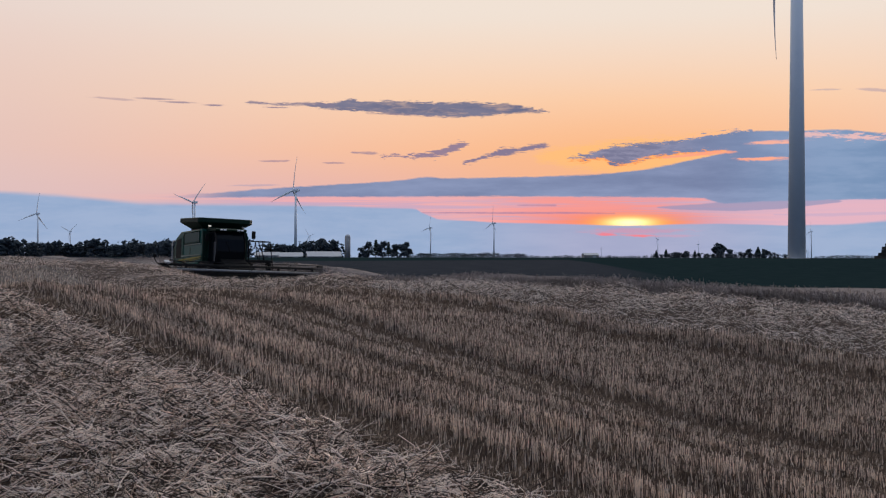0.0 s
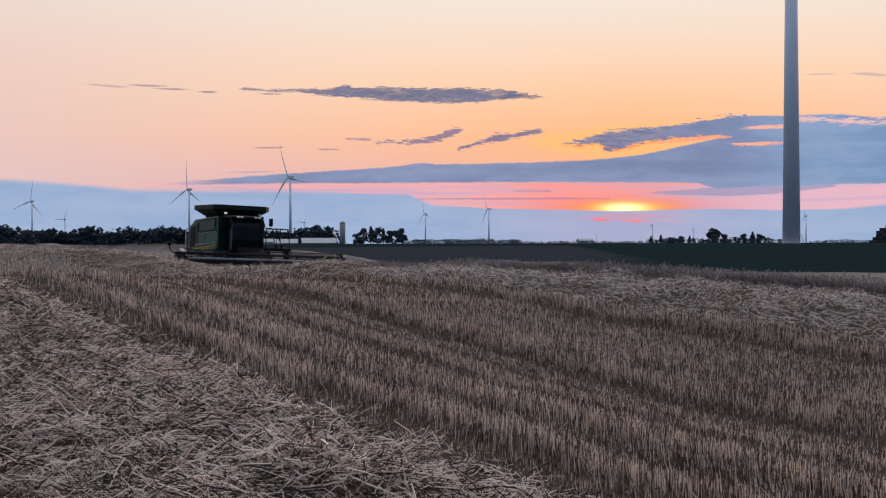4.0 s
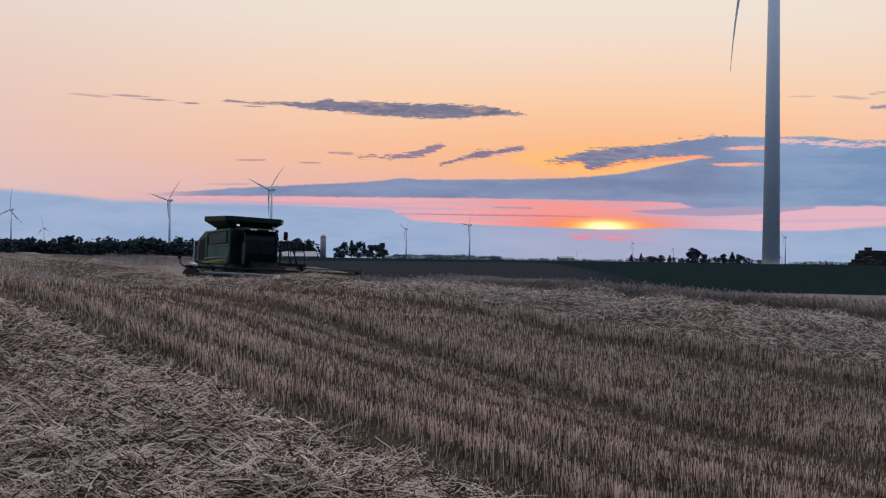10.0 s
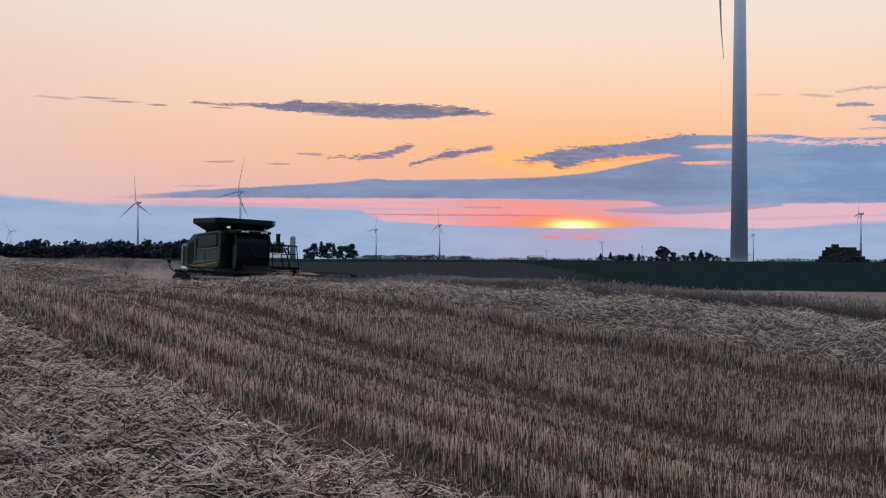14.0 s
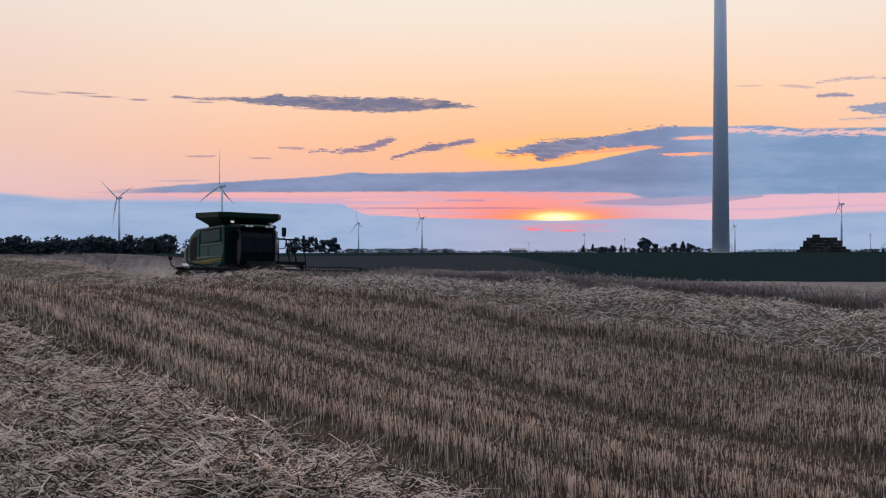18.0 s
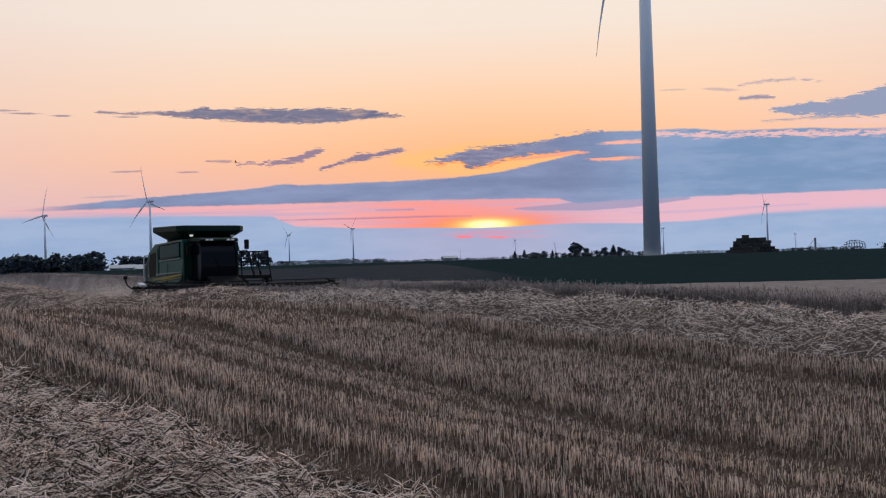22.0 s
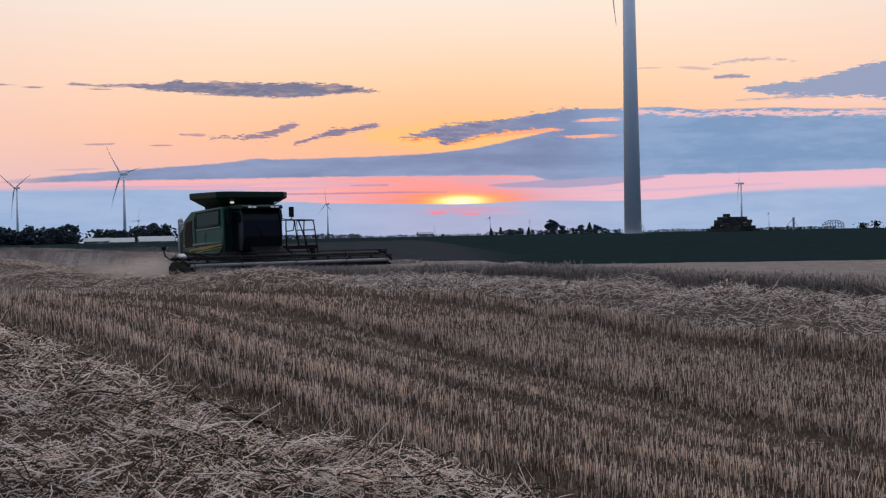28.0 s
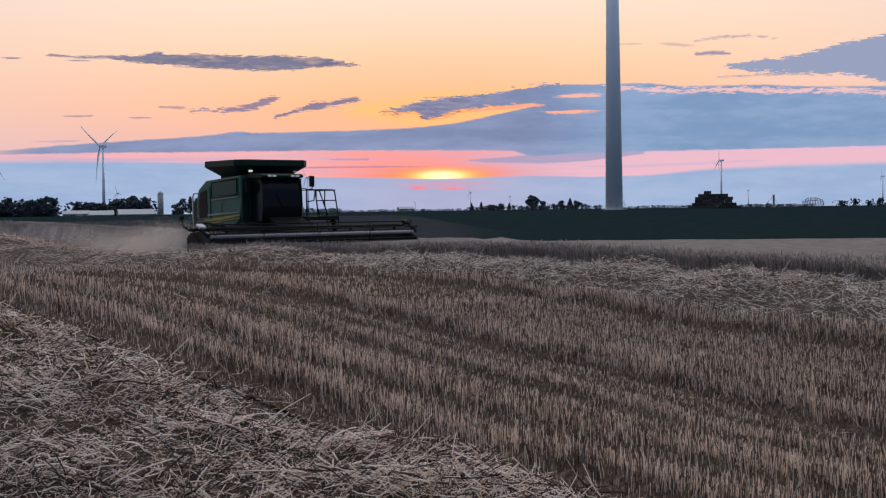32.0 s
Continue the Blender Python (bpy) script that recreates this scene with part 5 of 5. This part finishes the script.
# lattice frame and mast on the skyline
fx, fy = polar(23.62, 520)
frame_thing = empty("lattice_frame", pose(fx, fy, float(height(fx, fy)), 0, 0, -23), "dark lattice frame of crossed bars on the skyline", "frame")
for i in range(9):
    x = -4.2 + 1.05 * i
    h1 = 3.6 * math.sqrt(max(0.15, 1 - (x / 5.4) ** 2))
    part("upright", tube([(x, 0, 0), (x * 0.85, 0, h1)], 0.10, 5), BLACK_STEEL, frame_thing)
    if i < 8:
        part("brace", tube([(x, 0, 0.2), (x + 1.0, 0, h1 * 0.55), (x + 0.2, 0, h1)], 0.09, 5), BLACK_STEEL, frame_thing)
for q in (0.35, 0.7, 1.0):
    part("crossbar", tube([(-4.0 * (1.1 - 0.25 * q), 0, 2.6 * q), (-1.5, 0, 3.5 * q), (1.5, 0, 3.5 * q), (4.0 * (1.1 - 0.25 * q), 0, 2.6 * q)], 0.09, 5), BLACK_STEEL, frame_thing)
px, py = polar(22.05, 560)
mast = empty("grain_leg", pose(px, py, float(height(px, py))), "thin mast with a stay on the skyline", "mast")
part("pole", box(0, 0, 2.6, 0.7, 0.7, 5.4, 0.05), SILO_STAVE, mast)
part("stay", tube([(0, 0, 5.0), (-4.5, 0, 0.2)], 0.06, 4), BLACK_STEEL, mast)
part("stay", tube([(0, 0, 3.6), (3.0, 0, 0.6)], 0.06, 4), BLACK_STEEL, mast)


# ---------------------------------------------------------------- straw, stubble and standing wheat
def tubes(paths, radii):
    """Three-sided stalks along many short paths at once: paths (n, k, 3), radii (n, k)."""
    n, k, _ = paths.shape
    d = np.gradient(paths, axis=1)
    d /= np.linalg.norm(d, axis=2, keepdims=True) + 1e-9
    ref = np.where(np.abs(d[..., 2:3]) > 0.8, np.array([1.0, 0, 0]), np.array([0, 0, 1.0]))
    a = np.cross(d, ref)
    a /= np.linalg.norm(a, axis=2, keepdims=True) + 1e-9
    b = np.cross(d, a)
    ring = [paths + radii[..., None] * (math.cos(q) * a + math.sin(q) * b) for q in (0.4, 0.4 + 2.0944, 0.4 + 4.1888)]
    v = np.stack(ring, 2).reshape(-1, 3)
    i = np.arange(n)[:, None, None] * (k * 3) + np.arange(k - 1)[None, :, None] * 3
    j = np.arange(3)[None, None, :]
    j2 = (j + 1) % 3
    f = np.stack([i + j, i + j2, i + 3 + j2, i + 3 + j], -1).reshape(-1, 4)
    return v, f


def scatter(r, o0, o1, s0, s1, n):
    o, s = r.uniform(o0, o1, n), r.uniform(s0, s1, n)
    return o, s


def plan(o, s):
    return RC * o - RS * s, RS * o + RC * s


def in_view(x, y, lo=-26.0, hi=32.0):
    """Thick cover in front of the path, a thin one round it."""
    a = np.degrees(np.arctan2(x + 2.6, y + 1.0))
    d = np.hypot(x, y)
    inside = (a > lo) & (a < hi + 16 * (d < 11)) & (y > 3.0)
    # thinner cover beside and behind the path
    spare = np.random.RandomState(9).rand(*np.shape(x)) < 0.10 * (d < 24)
    return inside | spare


# height of the cut across the rows: wheel marks and the knife's ups and downs leave bands
CUT_AT = [-6.0, 1.15, 1.45, 4.45, 4.56, 4.70, 5.10, 5.36, 5.45, 5.60, 6.15, 6.74, 6.84, 6.98, 7.50, 7.64, 7.80, 8.14, 8.22, 8.38, 9.2, 10.3, 11.3, 11.42, 11.58, 12.2, 13.0, 15.4, 18.0, 20.2]
CUT_H = [0.16, 0.16, 0.06, 0.06, 0.08, 0.27, 0.22, 0.15, 0.05, 0.26, 0.20, 0.13, 0.06, 0.19, 0.13, 0.08, 0.14, 0.11, 0.05, 0.26, 0.23, 0.21, 0.17, 0.07, 0.26, 0.20, 0.10, 0.13, 0.14, 0.14]


def stubble(name, o0, o1, s0, s1, per_m2, width, seed, tall=1.0, rows=0.19, keep=0.62, label="cut wheat stubble in rows"):
    r = np.random.RandomState(seed)
    n = int((o1 - o0) * (s1 - s0) * per_m2)
    o, s = scatter(r, o0, o1, s0, s1, n)
    line = np.round(o / rows) * rows + r.normal(0, 0.022, n)
    o = np.where(r.rand(n) < 0.8, line, o)
    wob = 0.07 * waves(s, 0 * s, 0.35, 77) + 0.05 * waves(s, 0 * s, 1.3, 78)
    h = np.interp(o + wob, CUT_AT, CUT_H) * tall
    x, y = plan(o, s)
    patch = waves(x, y, 1.1, 61)
    ok = in_view(x, y) & (r.rand(n) < keep + 0.38 * (patch > -0.45))
    o, s, h, x, y = o[ok], s[ok], h[ok], x[ok], y[ok]
    n = len(o)
    h = h * np.clip(r.normal(0.88, 0.18, n), 0.3, 1.4) * (1 + 0.12 * waves(x, y, 2.3, 62))
    z = height(x, y) - 0.02
    lean = np.stack([r.normal(0, 0.075, n), r.normal(0, 0.075, n)], -1) + np.stack([0.05 * waves(x, y, 1.7, 63), 0.05 * waves(x, y, 1.7, 64)], -1)
    wild = r.rand(n) < 0.03
    lean[wild] *= 4.5
    p0 = np.stack([x, y, z], -1)
    p2 = p0 + np.concatenate([lean * h[:, None], h[:, None]], 1)
    w = width * r.uniform(0.6, 1.25, n)
    v, f = tubes(np.stack([p0, p2], 1), np.stack([w * 0.85, w * 0.42], 1))
    f = f.reshape(-1, 3, 4)[:, :2].reshape(-1, 4)      # the sheath is open along one side
    return tagged(mesh_object(name, v, f, STUBBLE), label, "stubble", kind="stuff")


def loose_straw(name, o0, o1, s0, s1, n, width, seed, length, layer, label, segments=4, edge=None, flat=0.35, tufts=0.2, mat=STRAW):
    """Bent straws lying criss-cross in a thick layer."""
    r = np.random.RandomState(seed)
    o, s = scatter(r, o0, o1, s0, s1, n)
    if edge is not None:
        c, w = edge
        q = (o - c) / (w * (1 + 0.16 * waves(s, 0 * s, 0.5, seed + 3) + 0.10 * waves(s, 0 * s, 1.8, seed + 4)))
        keep = r.rand(n) < np.clip(1.3 - np.abs(q) ** 8, 0.0, 1)
        o, s = o[keep], s[keep]
    x, y = plan(o, s)
    # the straw lies in tufts, with dark holes between
    tuft = waves(x, y, 3.1, seed + 9) + 0.7 * waves(x, y, 7.0, seed + 10)
    ok = in_view(x, y) & (r.rand(len(x)) < np.clip(1.0 - 0.4 * tufts + 0.8 * tufts * tuft, 0.1, 1))
    x, y = x[ok], y[ok]
    n = len(x)
    z = height(x, y) + layer * r.rand(n) ** 1.0 * np.clip(0.62 + 0.85 * waves(x, y, 2.6, seed + 6) + 0.3 * waves(x, y, 6.5, seed + 8), 0.06, 1.6) + 0.005
    L = length * np.exp(r.normal(0, 0.42, n))
    a = np.where(r.rand(n) < 0.55, r.normal(0, 0.55, n) + 3.0 * waves(x, y, 1.3, seed + 7), r.uniform(0, 2 * math.pi, n))
    tilt = np.clip(r.normal(0.06, flat * 0.8, n), -0.6, 1.3)
    bend = r.normal(0, 0.7, n) + (r.rand(n) < 0.25) * r.normal(0, 1.4, n)
    sag = r.normal(0.18, 0.32, n)
    q = np.linspace(-0.5, 0.5, segments)[None, :]
    aa = a[:, None] + bend[:, None] * q * 2
    step = 1.0 / (segments - 1)
    dx, dy = np.cos(aa), np.sin(aa)
    ee = tilt[:, None] - sag[:, None] * q * 1.4
    px = np.cumsum(dx * np.cos(ee), 1) * step * L[:, None]
    py = np.cumsum(dy * np.cos(ee), 1) * step * L[:, None]
    pz = np.cumsum(np.sin(ee), 1) * step * L[:, None]
    px, py, pz = (p - p.mean(1, keepdims=True) for p in (px, py, pz))
    P = np.stack([x[:, None] + px, y[:, None] + py, z[:, None] + pz], -1)
    floor = height(P[..., 0], P[..., 1]) - 0.01
    P[..., 2] = np.maximum(P[..., 2], floor)
    w = width * np.clip(np.exp(r.normal(-0.15, 0.42, n)), 0.35, 2.0)
    W = np.repeat(w[:, None], segments, 1) * 0.5
    W[:, -1] *= 0.7
    v, f = tubes(P, W)
    return tagged(mesh_object(name, v, f, mat), label, "straw", kind="stuff")


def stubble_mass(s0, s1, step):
    """A closed brown sheet standing in for the stems and leaves between the stubble rows, below the cut tips."""
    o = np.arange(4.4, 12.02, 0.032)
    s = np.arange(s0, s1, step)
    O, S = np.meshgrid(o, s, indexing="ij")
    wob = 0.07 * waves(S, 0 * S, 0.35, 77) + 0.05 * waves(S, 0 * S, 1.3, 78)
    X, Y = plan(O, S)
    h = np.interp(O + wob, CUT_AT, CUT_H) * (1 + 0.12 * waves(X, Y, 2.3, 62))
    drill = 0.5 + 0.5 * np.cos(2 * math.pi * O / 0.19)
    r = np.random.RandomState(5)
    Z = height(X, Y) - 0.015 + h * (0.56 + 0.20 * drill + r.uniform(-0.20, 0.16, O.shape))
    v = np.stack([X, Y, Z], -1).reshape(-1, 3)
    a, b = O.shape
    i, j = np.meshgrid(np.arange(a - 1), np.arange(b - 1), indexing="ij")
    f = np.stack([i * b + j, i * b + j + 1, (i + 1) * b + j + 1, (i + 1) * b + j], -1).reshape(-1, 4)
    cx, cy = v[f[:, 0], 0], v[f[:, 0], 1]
    return tagged(mesh_object("stubble_mass", v, f[in_view(cx, cy)][:, ::-1], STUBBLE_MASS), "brown sheet for the dense stems and the shade between the stubble rows", "stubble", kind="stuff")


# brown of the stems, its dark end painted as the shadow gaps between them
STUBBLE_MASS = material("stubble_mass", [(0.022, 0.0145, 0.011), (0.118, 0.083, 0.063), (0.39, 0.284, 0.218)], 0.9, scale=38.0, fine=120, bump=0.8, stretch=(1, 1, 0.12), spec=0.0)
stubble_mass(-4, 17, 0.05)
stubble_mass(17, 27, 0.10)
stubble("stubble", 4.50, 12.02, -2, 17, 1700, 0.0050, 1)
# the stems stand closest along the edge of each pass
for i, foot in enumerate((4.62, 5.53, 6.92, 8.31, 11.52)):
    stubble("stubble", foot, foot + 0.22, 3, 20, 4200, 0.0050, 71 + i)
stubble("stubble", 4.45, 12.02, 17, 27, 900, 0.0070, 2, 0.85)
stubble("stubble", 4.2, 12.02, 27, 62, 150, 0.007, 3, 0.45)
stubble("stubble", 15.0, 20.3, 0, 34, 130, 0.012, 4, 0.9)
stubble("stubble", 15.0, 20.3, 34, 80, 80, 0.011, 6, 0.8)
stubble("stubble", -2.6, 1.4, 14, 40, 60, 0.012, 7, 0.8)
stubble("stubble", -1.6, 1.5, 2.5, 9, 1100, 0.0062, 8, 1.1)
loose_straw("straw_windrow", 1.3, 4.5, 2, 12.5, 46000, 0.0054, 11, 0.18, 0.17, "thick windrow of loose broken straw", 4, (W1_OFF + 0.08, 1.42), 0.5, 0.6)
loose_straw("straw_windrow", 1.3, 4.4, 2, 7, 9000, 0.0050, 18, 0.16, 0.12, "thick windrow of loose broken straw", 3, (W1_OFF + 0.08, 1.5), 0.45, 0.0)
loose_straw("straw_windrow", 1.3, 4.5, 12.5, 30, 24000, 0.0078, 12, 0.17, 0.12, "thick windrow of loose broken straw", 3, (W1_OFF + 0.08, 1.42), 0.5)
loose_straw("broken_chaff", 1.2, 4.75, 2, 16, 26000, 0.0046, 17, 0.06, 0.10, "short broken bits of straw in the windrow", 2, (W1_OFF, 1.86), 0.5)
loose_straw("straw_windrow", 11.6, 15.6, 2, 24, 62000, 0.0050, 13, 0.13, 0.13, "pale windrow of loose straw between stubble", 2, (13.6, 1.68), 0.5, 0.5, PALE_STRAW)
loose_straw("straw_windrow", 11.6, 15.6, 24, 62, 42000, 0.0062, 14, 0.11, 0.09, "brown windrow of loose straw between stubble", 2, (13.6, 1.7), 0.4, 0.4)
# single straws fallen between the rows
loose_straw("scattered_straw", 4.4, 5.0, 2, 16, 900, 0.005, 16, 0.12, 0.10, "single straws strewn beside the windrow", 3, None, 0.4)
loose_straw("scattered_straw", 4.4, 12.4, -4, 22, 1500, 0.005, 15, 0.12, 0.14, "single straws lying in the stubble", 3, None, 0.4)


def wheat(name, o0, o1, s0, s1, n, seed, label, width=0.010):
    r = np.random.RandomState(seed)
    o, s = scatter(r, o0, o1, s0, s1, n)
    inside = standing(o, s + 0.4 * waves(o, 0 * o, 3.0, 97))      # cut behind the machine
    o, s = o[inside], s[inside]
    o = o + (0.18 * waves(s, 0 * s, 0.5, 91) + 0.08 * waves(s, 0 * s, 2.2, 92)) * (o < o0 + 3)
    x, y = plan(o, s)
    ok = in_view(x, y)
    x, y = x[ok], y[ok]
    n = len(x)
    z = height(x, y)
    h = np.clip(r.normal(0.755, 0.05, n), 0.5, 0.95) * (1 + 0.07 * waves(x, y, 0.8, 93))
    lean = r.normal(0, 0.09, (n, 2)) + np.stack([0.08 * waves(x, y, 0.7, 94), 0.08 * waves(x, y, 0.7, 95)], -1)
    p0 = np.stack([x, y, z], -1)
    up = np.concatenate([lean, np.ones((n, 1))], 1)
    nod = r.uniform(0, 6.28, n)
    tip = np.stack([0.05 * np.cos(nod), 0.05 * np.sin(nod), r.uniform(-0.03, 0.05, n)], -1)
    p2 = p0 + up * (h * 0.88)[:, None]
    p3 = p0 + up * h[:, None] + tip * 0.5
    p4 = p3 + tip
    w = width * r.uniform(0.7, 1.2, n)
    v, f = tubes(np.stack([p0, p2, p3, p4], 1), np.stack([w * 0.35, w * 0.35, w * 1.0, w * 0.2], 1))
    return tagged(mesh_object(name, v, f, WHEAT), label, "wheat", kind="stuff")


def wheat_canopy():
    """The closed mass of the standing crop below its ears."""
    o = np.concatenate([[CROP_EDGE + 0.30, CROP_EDGE + 0.34], np.linspace(CROP_EDGE + 0.8, LANE_EDGE - 0.3, 18), [LANE_EDGE + 0.12, LANE_EDGE + 0.16], np.linspace(LANE_EDGE + 0.5, 31.48, 5), [31.6], np.linspace(32.2, 37.4, 12), [37.5], np.geomspace(38.5, 150, 44)])
    s = np.concatenate([np.linspace(-40, 43.4, 240), [43.6], np.linspace(44.0, 122, 160), [122.4]])
    O, S = np.meshgrid(o, s, indexing="ij")
    O = O + (0.18 * waves(S, 0 * S, 0.5, 91)) * (O < CROP_EDGE + 0.6)
    X, Y = plan(O, S)
    top = 0.71 * (1 + 0.07 * waves(X, Y, 0.8, 93)) + 0.02 * waves(X, Y, 4.0, 96)
    top = np.where(standing(O, S), top, -0.25)
    top[0], top[-1] = 0.0, -0.25
    Z = height(X, Y) + top
    v = np.stack([X, Y, Z], -1).reshape(-1, 3)
    a, b = O.shape
    i, j = np.meshgrid(np.arange(a - 1), np.arange(b - 1), indexing="ij")
    f = np.stack([i * b + j, i * b + j + 1, (i + 1) * b + j + 1, (i + 1) * b + j], -1).reshape(-1, 4)
    return tagged(mesh_object("wheat_canopy", v, f[:, ::-1], WHEAT_MASS, smooth_shade=True), "dense standing wheat below the ears", "wheat", kind="stuff")


WHEAT_MASS = material("wheat_mass", [(0.135, 0.114, 0.108), (0.23, 0.197, 0.187), (0.33, 0.288, 0.275)], 0.9, scale=1.0, fine=14, bump=0.8, stretch=(1, 1, 0.25), spec=0.0)
wheat_canopy()
wheat("standing_wheat", CROP_EDGE, CROP_EDGE + 0.7, -2, 44, 17000, 41, "edge of the ripe standing wheat")
wheat("standing_wheat", CROP_EDGE + 0.7, CROP_EDGE + 4.5, -2, 44, 12000, 42, "ripe standing wheat with bent ears", 0.009)
wheat("standing_wheat", LANE_EDGE - 0.1, LANE_EDGE + 0.6, 44, 110, 8000, 43, "wall of ripe wheat beside the cut lane", 0.011)


# ---------------------------------------------------------------- what moves
def rotor_rows(third, upright):
    """Turn of a rotor over the clip: the blade that stands upright at the given second, then steady speeds."""
    rows, t, angle = [], 0.0, None
    for i in range(65):
        t = 0.5 * i
        turn, at = 0.0, 0.0
        for k, (start, period) in enumerate(third):
            end = third[k + 1][0] if k + 1 < len(third) else 99.0
            turn += 120.0 / period * max(0.0, min(t, end) - start)
        rows.append((t, turn - 120.0 / third[0][1] * upright))
    return rows


# seconds, place and heading of the swallow on its round
BIRD = [(0.0, 70.0, 91.6, 9.5, 128), (19.6, 33.0, 63.0, 5.0, 117), (20.4, 10.0, 61.6, 3.5, 83), (20.8, 7.2, 66.1, 3.7, 40), (21.0, 5.3, 67.2, 3.5, 62),
        (21.2, 3.2, 68.2, 3.6, 65), (21.4, 1.4, 69.0, 4.1, 69), (21.6, -0.7, 69.7, 5.0, 84), (21.8, -2.7, 69.4, 5.9, 102), (22.0, -3.9, 69.0, 6.8, 109),
        (22.2, -5.3, 68.5, 7.9, 120), (22.4, -6.5, 67.5, 8.2, 148), (22.6, -6.5, 66.6, 7.7, 215), (22.8, -5.4, 65.9, 6.6, 250), (23.0, -2.6, 65.2, 5.4, 251),
        (23.2, 0.6, 63.8, 4.4, 245), (23.4, 3.5, 62.3, 3.9, 238), (23.8, 10.3, 57.7, 3.0, 238), (24.0, 12.7, 56.5, 3.1, 250), (24.6, 20.1, 54.2, 3.5, 258),
        (25.1, 27.1, 53.4, 4.1, 253), (32.0, 87.1, 33.4, 10.1, 252)]


def make_bird():
    """A swallow with spread wings; it flies along +y."""
    dark = material("dark_feathers", [(0.012, 0.014, 0.02), (0.03, 0.032, 0.04)], 0.6, scale=20, fine=90, bump=0.0)
    b = empty("swallow", pose(0, 0, 0), "small dark swallow in flight over the field", "bird")
    part("body", tube([(0, -0.07, 0), (0, -0.03, 0), (0, 0.02, 0), (0, 0.06, 0.005), (0, 0.085, 0.0)], [0.008, 0.02, 0.024, 0.015, 0.003], 8), dark, b)
    for sgn in (1, -1):
        wing = part("wing", prism([(0.0, 0.035), (0.07 * sgn, 0.05), (0.17 * sgn, -0.03), (0.08 * sgn, -0.005), (0.0, -0.03)], "z", -0.003, 0.003, 0), dark, b)
        wing.matrix_basis = pose(0, 0, 0.01, 0, -22 * sgn, 0)
        part("tail_feather", prism([(0.0, -0.05), (0.012 * sgn, -0.06), (0.03 * sgn, -0.13), (0.004 * sgn, -0.085)], "z", -0.002, 0.002, 0), dark, b)
    return b


bird = make_bird()


def motions():
    rows = []
    for t, s, z in COMBINE_ROWS:
        x, y = on_rows(LANE, s)
        lean = float(np.interp(t, [0, 14, 19, 23, 27], [-2.0, -2.3, -1.3, -0.3, 0.0]))
        rows.append((t, pose(x, y, z, 0, lean, 180 + math.degrees(ROW) + float(np.interp(t, [0, 14, 19, 24], [5, 5, 3, 0])))))
    walk(combine, rows)
    walk(dust, rows)
    walk(bird, [(t, pose(x, y, z, 0, -25, heading)) for t, x, y, z, heading in BIRD])
    for rot, third, upright in ROTORS:
        at = rot.location.copy()
        walk(rot, [(t, Matrix.Translation(at) @ pose(0, 0, 0, -5, 0, 0) @ pose(0, 0, 0, 0, a, 0)) for t, a in rotor_rows(third, upright)])


motions()
